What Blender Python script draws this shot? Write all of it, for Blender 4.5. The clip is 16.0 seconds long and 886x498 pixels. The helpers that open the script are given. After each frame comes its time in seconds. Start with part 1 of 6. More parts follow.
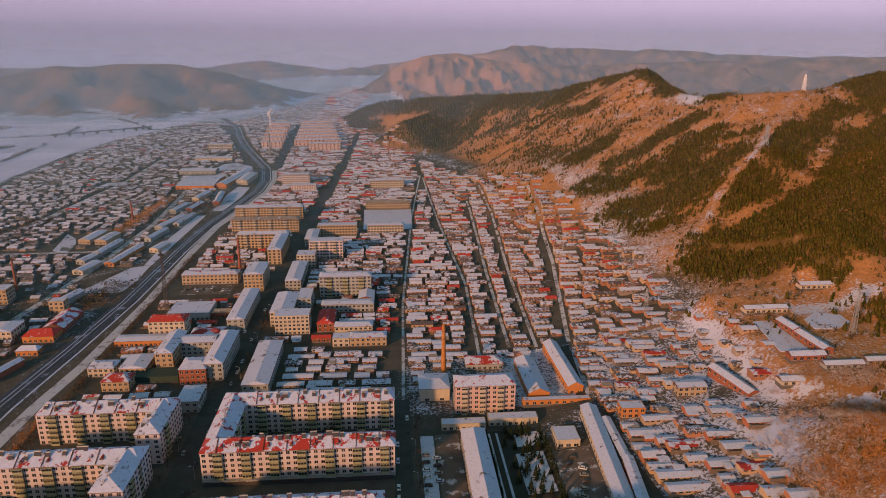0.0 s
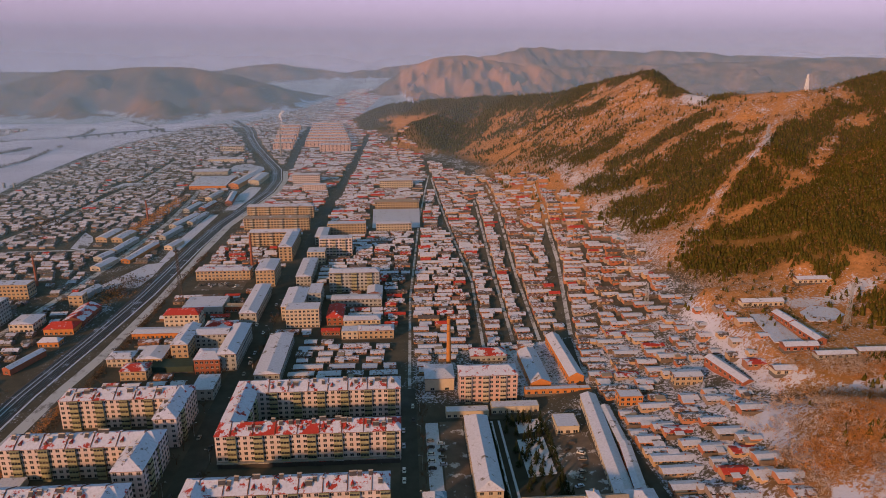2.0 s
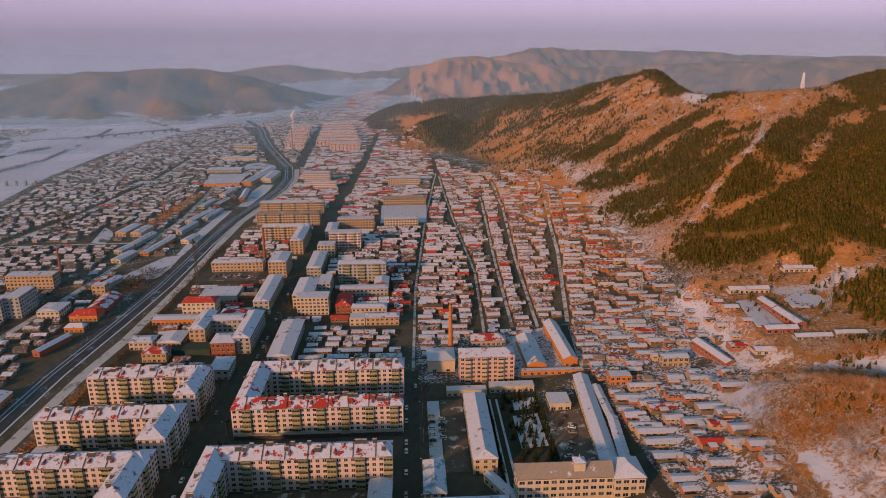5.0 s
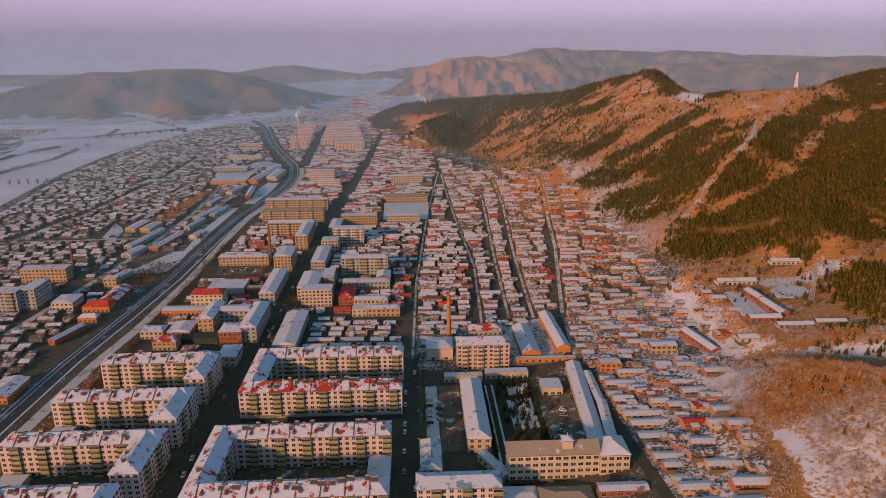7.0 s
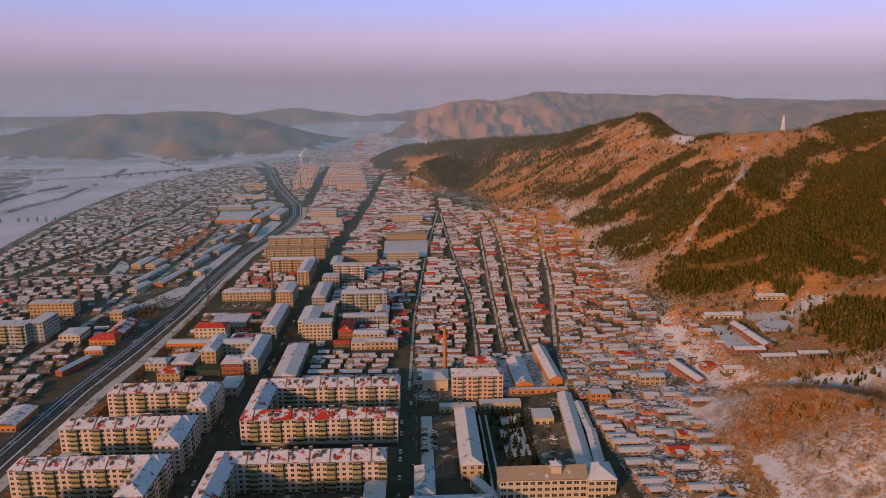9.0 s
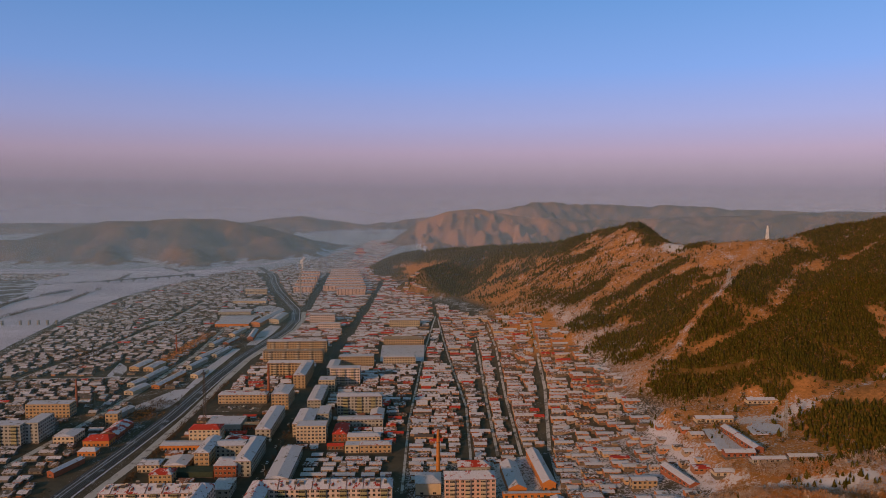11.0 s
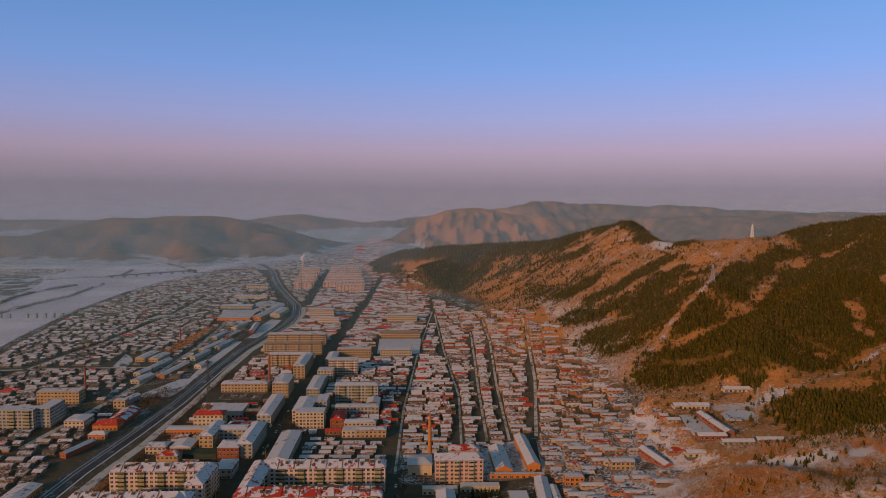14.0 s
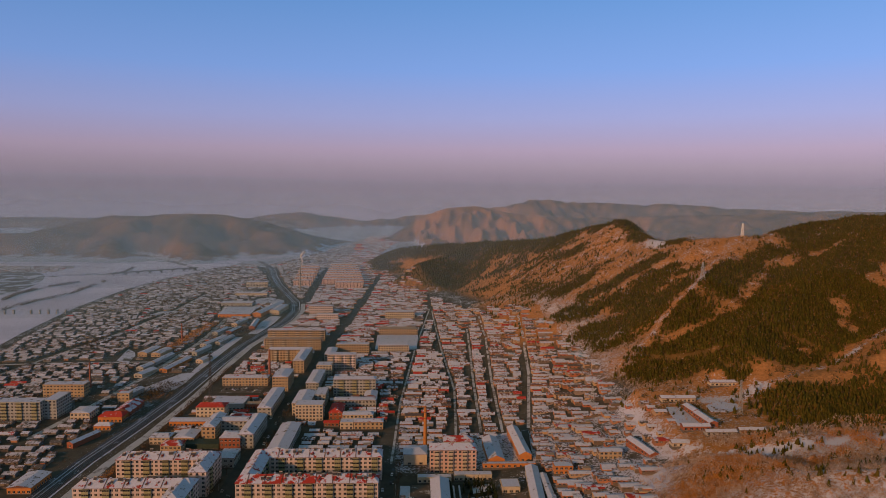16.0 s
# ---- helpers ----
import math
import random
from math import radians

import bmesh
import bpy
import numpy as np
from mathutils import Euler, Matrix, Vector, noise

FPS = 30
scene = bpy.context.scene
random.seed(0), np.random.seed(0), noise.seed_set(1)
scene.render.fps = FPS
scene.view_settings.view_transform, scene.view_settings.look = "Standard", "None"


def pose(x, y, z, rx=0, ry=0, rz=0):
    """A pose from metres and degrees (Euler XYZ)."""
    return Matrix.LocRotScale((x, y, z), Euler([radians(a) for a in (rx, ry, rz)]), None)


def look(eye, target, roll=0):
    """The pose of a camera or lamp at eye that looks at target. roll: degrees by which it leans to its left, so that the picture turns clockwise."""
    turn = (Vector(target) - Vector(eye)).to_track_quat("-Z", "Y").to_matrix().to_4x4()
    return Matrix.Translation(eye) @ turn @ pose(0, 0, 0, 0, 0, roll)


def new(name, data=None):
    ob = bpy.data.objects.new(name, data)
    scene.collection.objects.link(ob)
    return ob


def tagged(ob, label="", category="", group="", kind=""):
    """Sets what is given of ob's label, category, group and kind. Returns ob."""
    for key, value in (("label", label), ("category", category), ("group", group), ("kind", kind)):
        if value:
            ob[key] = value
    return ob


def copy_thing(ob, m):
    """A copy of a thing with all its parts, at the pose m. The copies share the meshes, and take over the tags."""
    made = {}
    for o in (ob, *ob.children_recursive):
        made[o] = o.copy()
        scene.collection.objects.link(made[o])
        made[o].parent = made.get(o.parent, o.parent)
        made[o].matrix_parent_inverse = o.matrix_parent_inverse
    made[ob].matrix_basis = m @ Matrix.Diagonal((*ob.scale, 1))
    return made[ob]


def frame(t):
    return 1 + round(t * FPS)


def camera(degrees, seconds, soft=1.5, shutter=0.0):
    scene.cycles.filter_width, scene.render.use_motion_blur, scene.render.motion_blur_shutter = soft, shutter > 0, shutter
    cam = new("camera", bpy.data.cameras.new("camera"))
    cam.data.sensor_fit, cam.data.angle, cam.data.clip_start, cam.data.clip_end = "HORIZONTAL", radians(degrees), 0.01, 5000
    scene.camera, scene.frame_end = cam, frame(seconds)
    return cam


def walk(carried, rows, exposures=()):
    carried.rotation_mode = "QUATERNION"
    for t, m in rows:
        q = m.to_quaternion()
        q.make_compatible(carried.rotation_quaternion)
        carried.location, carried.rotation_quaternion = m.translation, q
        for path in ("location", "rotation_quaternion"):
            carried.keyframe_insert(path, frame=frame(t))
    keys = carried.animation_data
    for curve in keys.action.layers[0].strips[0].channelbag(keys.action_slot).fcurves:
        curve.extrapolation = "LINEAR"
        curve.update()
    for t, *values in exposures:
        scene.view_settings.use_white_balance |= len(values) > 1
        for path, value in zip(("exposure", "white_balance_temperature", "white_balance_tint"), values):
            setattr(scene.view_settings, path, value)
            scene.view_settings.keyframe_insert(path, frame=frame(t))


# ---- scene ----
cam = camera(65.60, 16.0, soft=0.7)


def seen(x, y, z, yaw, pitch, roll):
    """A pose of the flying camera from heading, pitch and roll in degrees."""
    return pose(x, y, z, 90 + pitch, 0, yaw) @ pose(0, 0, 0, 0, 0, roll)


walk(cam, [
    (0.0, seen(-5.2, -17.4, 204.3, -4.47, -17.08, 0.20)),
    (0.5, seen(-4.8, -21.0, 204.3, -4.27, -17.02, 0.14)),
    (1.0, seen(-4.2, -24.7, 204.3, -4.04, -16.96, 0.09)),
    (1.5, seen(-3.5, -28.8, 204.2, -3.82, -16.93, -0.03)),
    (2.0, seen(-3.0, -32.7, 204.1, -3.57, -16.90, -0.06)),
    (2.5, seen(-2.4, -36.8, 204.0, -3.39, -16.87, -0.12)),
    (3.0, seen(-1.8, -41.1, 204.1, -3.21, -16.86, -0.16)),
    (3.5, seen(-1.1, -45.6, 204.3, -3.06, -16.86, -0.20)),
    (4.0, seen(-0.3, -50.1, 204.5, -2.89, -16.86, -0.24)),
    (6.5, seen(4.0, -73.4, 205.0, -2.30, -16.85, -0.38)),
    (7.0, seen(4.9, -78.3, 205.1, -2.19, -16.83, -0.39)),
    (7.5, seen(5.7, -83.1, 205.2, -2.13, -16.83, -0.41)),
    (8.0, seen(6.5, -87.9, 205.5, -2.06, -16.84, -0.39)),
    (8.5, seen(7.4, -92.5, 205.9, -2.01, -16.37, -0.39)),
    (9.0, seen(8.3, -97.1, 206.2, -2.04, -13.46, -0.30)),
    (9.5, seen(9.0, -101.6, 206.1, -2.07, -10.04, -0.20)),
    (10.0, seen(9.9, -106.0, 205.9, -2.08, -6.62, -0.07)),
    (10.2, seen(10.3, -107.8, 205.9, -2.10, -5.21, 0.00)),
    (10.4, seen(10.7, -109.7, 205.8, -2.09, -4.52, 0.02)),
    (10.7, seen(11.3, -112.5, 205.6, -2.07, -4.49, 0.04)),
    (12.5, seen(14.7, -129.6, 204.7, -1.96, -4.53, 0.18)),
    (13.0, seen(15.7, -134.3, 204.5, -1.97, -4.53, 0.25)),
    (13.5, seen(16.5, -139.0, 204.5, -1.96, -4.54, 0.28)),
    (14.0, seen(17.3, -143.6, 204.6, -1.99, -4.59, 0.34)),
    (14.5, seen(18.0, -148.0, 204.8, -1.99, -4.62, 0.36)),
    (15.0, seen(18.6, -152.4, 204.9, -2.01, -4.64, 0.37)),
    (15.5, seen(19.2, -156.8, 204.9, -2.04, -4.68, 0.43)),
    (16.0, seen(19.9, -161.2, 205.0, -2.05, -4.71, 0.46)),
], exposures=[(0.0, -0.08, 6500, 10), (8.4, -0.08, 6500, 10), (9.0, -0.19, 6650, 9), (9.5, -0.33, 6800, 8), (10.0, -0.53, 6900, 6), (10.5, -0.64, 6950, 5), (16.0, -0.66, 6950, 5)])

# ---- light ----
SUN_AZ = 42.0      # degrees the sun stands to the left of straight behind the first view
SUN_EL = 15.0

sun_data = bpy.data.lights.new("sun", "SUN")
sun_data.energy, sun_data.angle, sun_data.color = 3.95, radians(3.4), (1.0, 0.50, 0.235)
sun = new("sun", sun_data)
sun.matrix_world = look((-math.sin(radians(SUN_AZ)) * 100, -math.cos(radians(SUN_AZ)) * 100, math.tan(radians(SUN_EL)) * 100), (0, 0, 0))

world = bpy.data.worlds.new("world")
scene.world = world
world.use_nodes = True
wt = world.node_tree
wt.nodes.clear()


def wnode(kind, **inputs):
    n = wt.nodes.new(kind)
    for k, v in inputs.items():
        n.inputs[k].default_value = v
    return n


sky = wnode("ShaderNodeTexSky")
sky.sky_type = "NISHITA"
sky.sun_disc = False
sky.sun_elevation = radians(SUN_EL)
sky.sun_rotation = radians(180 + SUN_AZ)
sky.air_density, sky.dust_density, sky.ozone_density = 1.0, 0.6, 2.0
sky_bg = wnode("ShaderNodeBackground", Strength=0.12)
wt.links.new(sky.outputs["Color"], sky_bg.inputs["Color"])
coord = wnode("ShaderNodeTexCoord")
split = wnode("ShaderNodeSeparateXYZ")
wt.links.new(coord.outputs["Generated"], split.inputs[0])
ramp = wnode("ShaderNodeValToRGB")
wt.links.new(split.outputs["Z"], ramp.inputs["Fac"])
els = ramp.color_ramp.elements
# haze of a cold sunrise: mauve at the horizon, pink above it, then clear blue
# The last stop, green overhead and out of view, is added to tint shade.
stops = [(0.0, (0.355, 0.285, 0.40)), (0.010, (0.375, 0.295, 0.42)), (0.035, (0.52, 0.40, 0.56)), (0.06, (0.62, 0.48, 0.72)),
         (0.105, (0.50, 0.54, 1.02)), (0.17, (0.31, 0.53, 1.20)), (0.26, (0.20, 0.46, 1.12)), (0.5, (0.13, 0.24, 0.20))]
els[0].position, els[0].color = stops[0][0], (*stops[0][1], 1)
els[1].position, els[1].color = stops[-1][0], (*stops[-1][1], 1)
for p, c in stops[1:-1]:
    e = els.new(p)
    e.color = (*c, 1)
haze_bg = wnode("ShaderNodeBackground", Strength=1.0)
side = wnode("ShaderNodeMapRange")          # the sky is paler away from the sun's side
side.inputs["From Min"].default_value, side.inputs["From Max"].default_value = -0.5, 0.6
side.inputs["To Min"].default_value, side.inputs["To Max"].default_value = 0.94, 1.24
wt.links.new(split.outputs["X"], side.inputs["Value"])
wt.links.new(side.outputs["Result"], haze_bg.inputs["Strength"])
wt.links.new(ramp.outputs["Color"], haze_bg.inputs["Color"])
fade = wnode("ShaderNodeMapRange")
fade.inputs["From Min"].default_value, fade.inputs["From Max"].default_value = 0.15, 0.6
fade.inputs["To Min"].default_value, fade.inputs["To Max"].default_value = 0.0, 0.5
wt.links.new(split.outputs["Z"], fade.inputs["Value"])
# the bright, warm band of sky round the rising sun
to_sun = wnode("ShaderNodeVectorMath")
to_sun.operation = "DOT_PRODUCT"
to_sun.inputs[1].default_value = (-math.sin(radians(SUN_AZ)), -math.cos(radians(SUN_AZ)), 0.0)
wt.links.new(coord.outputs["Generated"], to_sun.inputs[0])
glow = wnode("ShaderNodeMapRange")
glow.interpolation_type = "SMOOTHSTEP"
glow.inputs["From Min"].default_value, glow.inputs["From Max"].default_value = 0.15, 1.0
glow.inputs["To Min"].default_value, glow.inputs["To Max"].default_value = 0.0, 0.6
wt.links.new(to_sun.outputs["Value"], glow.inputs["Value"])
low = wnode("ShaderNodeMapRange")
low.inputs["From Min"].default_value, low.inputs["From Max"].default_value = 0.55, 0.05
wt.links.new(split.outputs["Z"], low.inputs["Value"])
both = wnode("ShaderNodeMath")
both.operation = "MULTIPLY"
wt.links.new(glow.outputs["Result"], both.inputs[0])
wt.links.new(low.outputs["Result"], both.inputs[1])
glow_bg = wnode("ShaderNodeBackground", Color=(1.0, 0.74, 0.46, 1))
wt.links.new(both.outputs[0], glow_bg.inputs["Strength"])
sum_bg = wnode("ShaderNodeAddShader")
mix = wnode("ShaderNodeMixShader")
wt.links.new(fade.outputs["Result"], mix.inputs["Fac"])
wt.links.new(haze_bg.outputs[0], mix.inputs[1])
wt.links.new(sky_bg.outputs[0], mix.inputs[2])
wout = wnode("ShaderNodeOutputWorld")
wt.links.new(mix.outputs[0], sum_bg.inputs[0])
wt.links.new(glow_bg.outputs[0], sum_bg.inputs[1])
wt.links.new(sum_bg.outputs[0], wout.inputs["Surface"])

scene.cycles.transparent_max_bounces = 32

# ---- materials ----
def material(name, rough=0.85, metal=0.0):
    m = bpy.data.materials.new(name)
    m.use_nodes = True
    t = m.node_tree
    b = t.nodes["Principled BSDF"]
    b.inputs["Roughness"].default_value, b.inputs["Metallic"].default_value = rough, metal
    b.inputs["Specular IOR Level"].default_value = 0.25
    return m, t, b


def nnode(t, kind, **inputs):
    n = t.nodes.new(kind)
    for k, v in inputs.items():
        n.inputs[k].default_value = v
    return n


def place(t):
    return nnode(t, "ShaderNodeNewGeometry").outputs["Position"]


def grain(t, scale, detail=3.0, rough=0.6, coords=None):
    n = nnode(t, "ShaderNodeTexNoise", Scale=scale, Detail=detail, Roughness=rough)
    t.links.new(coords or place(t), n.inputs["Vector"])
    return n.outputs["Fac"]


def blend(t, fac, a, b, mode="MIX"):
    n = t.nodes.new("ShaderNodeMix")
    n.data_type, n.blend_type = "RGBA", mode
    for socket, v in ((n.inputs[0], fac), (n.inputs[6], a), (n.inputs[7], b)):
        if isinstance(v, bpy.types.NodeSocket):
            t.links.new(v, socket)
        else:
            socket.default_value = (*v, 1) if isinstance(v, tuple) else v
    return n.outputs[2]


def maths(t, op, a, b=0.0, c=0.0):
    n = t.nodes.new("ShaderNodeMath")
    n.operation = op
    for i, v in enumerate((a, b, c)):
        if isinstance(v, bpy.types.NodeSocket):
            t.links.new(v, n.inputs[i])
        else:
            n.inputs[i].default_value = v
    return n.outputs[0]


def step(t, v, low, high):
    n = nnode(t, "ShaderNodeMapRange")
    n.inputs["From Min"].default_value, n.inputs["From Max"].default_value = low, high
    t.links.new(v, n.inputs["Value"])
    return n.outputs["Result"]


def bump(t, b, height, strength=0.3, distance=0.1):
    n = nnode(t, "ShaderNodeBump", Strength=strength, Distance=distance)
    t.links.new(height, n.inputs["Height"])
    t.links.new(n.outputs[0], b.inputs["Normal"])


def luck(t, island):
    if island:
        return nnode(t, "ShaderNodeNewGeometry").outputs["Random Per Island"]
    return nnode(t, "ShaderNodeObjectInfo").outputs["Random"]


def pick(t, v, colours):
    n = nnode(t, "ShaderNodeValToRGB")
    t.links.new(v, n.inputs["Fac"])
    n.color_ramp.interpolation = "CONSTANT"
    e = n.color_ramp.elements
    e[0].position, e[0].color = 0.0, (*colours[0], 1)
    e[1].position, e[1].color = (len(colours) - 1) / len(colours), (*colours[-1], 1)
    for i, c in enumerate(colours[1:-1]):
        e.new((i + 1) / len(colours)).color = (*c, 1)
    return n.outputs["Color"]


def plain(name, colour, rough=0.85, metal=0.0, dirt=0.35, scale=0.6):
    """One colour with stains and fine grain."""
    m, t, b = material(name, rough, metal)
    c = blend(t, step(t, grain(t, scale, 4), 0.3, 0.75), colour, tuple(v * (1 - dirt) for v in colour))
    c = blend(t, maths(t, "MULTIPLY", step(t, grain(t, scale * 9, 2), 0.35, 0.8), 0.35), c, tuple(v * 0.6 for v in colour))
    t.links.new(c, b.inputs["Base Color"])
    bump(t, b, grain(t, scale * 12, 2), 0.15, 0.03)
    return m


SNOW = (0.61, 0.62, 0.73)


def snowy(name, under, cover, scale=0.35, island=False, vary=0.0, rough=0.8, thin=1.0):
    """A roof under snow that has slipped or blown off in patches; cover is the share that is white."""
    m, t, b = material(name, rough)
    big, small = grain(t, scale, 3, 0.55), grain(t, scale * 6, 2)
    v = maths(t, "ADD", maths(t, "MULTIPLY", big, 0.75), maths(t, "MULTIPLY", small, 0.25))
    edge = 0.36 + (1 - cover) * 0.28
    if vary:
        v = maths(t, "ADD", v, maths(t, "MULTIPLY_ADD", luck(t, island), vary, -0.5 * vary))
    fac = step(t, v, edge - 0.015, edge + 0.03)
    base = pick(t, luck(t, island), under) if isinstance(under, list) else under
    base = blend(t, step(t, grain(t, 1.2, 3), 0.35, 0.8), base, (0.09, 0.07, 0.06)) if isinstance(under, list) else blend(
        t, maths(t, "MULTIPLY", step(t, grain(t, 1.2, 3), 0.35, 0.8), 0.5), under, tuple(u * 0.45 for u in under))
    white = blend(t, step(t, grain(t, 0.9, 3), 0.4, 0.85), SNOW, (0.44, 0.45, 0.54))
    # Lets the roof show through the white, greying western snow as haze would.
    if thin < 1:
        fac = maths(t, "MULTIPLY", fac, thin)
    t.links.new(blend(t, fac, base, white), b.inputs["Base Color"])
    bump(t, b, maths(t, "ADD", maths(t, "MULTIPLY", fac, 1.0), small), 0.5, 0.12)
    return m


def varied(name, colours, island=False, dirt=0.4, rough=0.9):
    """Walls of many buildings, each with its own colour."""
    m, t, b = material(name, rough)
    c = pick(t, luck(t, island), colours)
    c = blend(t, maths(t, "MULTIPLY", step(t, grain(t, 0.5, 4), 0.35, 0.8), dirt), c, (0.10, 0.08, 0.06))
    c = blend(t, maths(t, "MULTIPLY", grain(t, 5, 2), 0.25), c, (0.2, 0.16, 0.12))
    t.links.new(c, b.inputs["Base Color"])
    bump(t, b, grain(t, 6, 2), 0.2, 0.03)
    return m


WALLS = [(0.50, 0.20, 0.09), (0.52, 0.34, 0.20), (0.46, 0.14, 0.06), (0.60, 0.40, 0.22), (0.38, 0.16, 0.08), (0.54, 0.24, 0.11), (0.42, 0.32, 0.24), (0.32, 0.24, 0.19)]
# Western roofs and walls are darkened and greyed to imitate haze and weaker sun.
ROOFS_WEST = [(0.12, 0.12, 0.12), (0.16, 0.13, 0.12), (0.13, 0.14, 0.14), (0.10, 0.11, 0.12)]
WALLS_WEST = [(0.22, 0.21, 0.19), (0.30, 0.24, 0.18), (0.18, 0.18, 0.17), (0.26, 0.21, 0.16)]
ROOFS = [(0.14, 0.11, 0.10), (0.26, 0.12, 0.09), (0.17, 0.15, 0.14), (0.30, 0.10, 0.07), (0.12, 0.12, 0.13), (0.20, 0.16, 0.13)]

MAT = {
    "facade": plain("pale plaster facade", (0.68, 0.56, 0.51), 0.9, dirt=0.22, scale=0.25),
    "facade_pink": plain("pink plaster facade", (0.64, 0.43, 0.35), 0.9, dirt=0.2, scale=0.25),
    "facade_yellow": plain("ochre plaster facade", (0.50, 0.36, 0.21), 0.9, dirt=0.25, scale=0.25),
    "facade_cream": plain("cream plaster facade", (0.60, 0.50, 0.36), 0.9, dirt=0.25, scale=0.25),
    "facade_grey": plain("grey plaster facade", (0.40, 0.40, 0.36), 0.9, dirt=0.25, scale=0.25),
    "facade_orange": plain("orange painted wall", (0.62, 0.24, 0.07), 0.85, dirt=0.3, scale=0.3),
    "brick": plain("red brick wall", (0.38, 0.13, 0.07), 0.9, dirt=0.35, scale=0.4),
    "yard_wall": plain("weathered yard wall", (0.20, 0.15, 0.11), 0.9),
    "plinth": plain("dark plinth", (0.16, 0.14, 0.12), 0.9),
    "balcony": plain("olive balcony panel", (0.42, 0.40, 0.23), 0.7, dirt=0.4, scale=0.7),
    "shop": plain("dark shop front", (0.09, 0.08, 0.075), 0.5),
    "red_sign": plain("red sign board", (0.45, 0.05, 0.03), 0.6),
    "frame": plain("white window frame", (0.60, 0.58, 0.54), 0.6),
    "red_snow": snowy("red metal roof under snow", (0.40, 0.05, 0.035), 0.84, 0.22),
    "red_snow_bare": snowy("red metal roof half bare", (0.45, 0.05, 0.035), 0.55, 0.16),
    "red_bare": snowy("bright red metal roof", (0.55, 0.06, 0.04), 0.12, 0.3),
    "dark_snow": snowy("dark roof under snow", (0.16, 0.14, 0.14), 0.86, 0.3),
    "blue_snow": snowy("blue metal roof under snow", (0.20, 0.32, 0.42), 0.72, 0.18),
    "floodplain": snowy("floodplain under thin snow", (0.17, 0.15, 0.14), 0.42, 0.03),
    "tan_roof": snowy("tan tiled roof with blown snow", (0.34, 0.28, 0.22), 0.06, 0.2),
    "snow_roof": snowy("flat roof under snow", (0.20, 0.18, 0.17), 0.97, 0.2),
    "house_roof": snowy("house roof under snow", ROOFS, 0.92, 0.5, vary=0.28),
    "house_roof_many": snowy("house roofs under snow", ROOFS, 0.70, 0.45, island=True, vary=0.32),
    "west_roof_many": snowy("western house roofs, snow greyed for haze", ROOFS_WEST, 0.62, 0.4, island=True, vary=0.3, thin=0.72),
    "house_wall": varied("house wall", WALLS),
    "house_wall_many": varied("house walls", WALLS, True),
    "west_wall_many": varied("western house walls, greyed for haze", WALLS_WEST, True),
    "eave": plain("brown eave board", (0.20, 0.09, 0.06), 0.8),
    "tank": plain("steel tank", (0.42, 0.38, 0.33), 0.5, 0.2),
    "panel": plain("dark solar glass", (0.10, 0.09, 0.09), 0.35),
    "concrete": plain("weathered concrete", (0.36, 0.34, 0.31), 0.9),
    "lattice": plain("galvanised lattice", (0.52, 0.52, 0.50), 0.5, 0.3),
    "mast_steel": plain("dark weathered steel", (0.10, 0.095, 0.085), 0.6, 0.3),
    "bridge_stone": plain("dark weathered bridge concrete", (0.20, 0.18, 0.17), 0.9),
    "white_paint": plain("white paint", (0.80, 0.79, 0.77), 0.5, dirt=0.1),
    "chimney_brick": plain("orange brick chimney", (0.55, 0.22, 0.06), 0.9, dirt=0.3, scale=0.5),
    "rail_steel": plain("rail steel", (0.30, 0.28, 0.27), 0.4, 0.8),
    "ballast": snowy("rail ballast with drifted snow", (0.11, 0.10, 0.10), 0.14, 0.09),
    "bark": plain("bark", (0.13, 0.085, 0.055), 0.95),
    "green_roof": plain("dark green roof sheet", (0.05, 0.08, 0.06), 0.7),
    "steam": None,
    "snow_field": snowy("trodden snow field", (0.16, 0.15, 0.13), 0.93, 0.05),
}


def glass_material():
    m, t, b = material("window glass", 0.12)
    c = pick(t, luck(t, False), [(0.03, 0.035, 0.04), (0.05, 0.05, 0.05), (0.02, 0.022, 0.03), (0.09, 0.075, 0.06)])
    t.links.new(c, b.inputs["Base Color"])
    b.inputs["Specular IOR Level"].default_value = 0.5
    return m


MAT["glass"] = glass_material()


def leaf_material(name, colours, snow=0.0):
    m, t, b = material(name, 0.9)
    b.inputs["Specular IOR Level"].default_value = 0.04
    c = pick(t, luck(t, True), colours)
    c = blend(t, step(t, grain(t, 0.16, 4), 0.3, 0.75), c, tuple(v * 0.5 for v in colours[0]))
    if snow:
        c = blend(t, maths(t, "MULTIPLY", step(t, grain(t, 0.35, 3), 0.5, 0.62), snow), c, (0.7, 0.69, 0.7))
    t.links.new(c, b.inputs["Base Color"])
    return m


MAT["pine"] = leaf_material("pine needles", [(0.106, 0.088, 0.015), (0.112, 0.090, 0.016), (0.092, 0.084, 0.015), (0.122, 0.089, 0.017), (0.145, 0.094, 0.020)])
MAT["spruce"] = leaf_material("spruce needles", [(0.030, 0.042, 0.020), (0.040, 0.050, 0.022), (0.024, 0.034, 0.018)])
MAT["brush"] = leaf_material("winter oak brush", [(0.58, 0.25, 0.07), (0.52, 0.22, 0.06), (0.62, 0.29, 0.085)], 0.15)
MAT["oak"] = leaf_material("leafless oak", [(0.13, 0.086, 0.025), (0.17, 0.095, 0.028), (0.11, 0.080, 0.023), (0.24, 0.115, 0.032)], 0.06)
MAT["rime"] = leaf_material("rimed twigs", [(0.50, 0.35, 0.25), (0.54, 0.39, 0.29), (0.47, 0.31, 0.21)], 0.5)
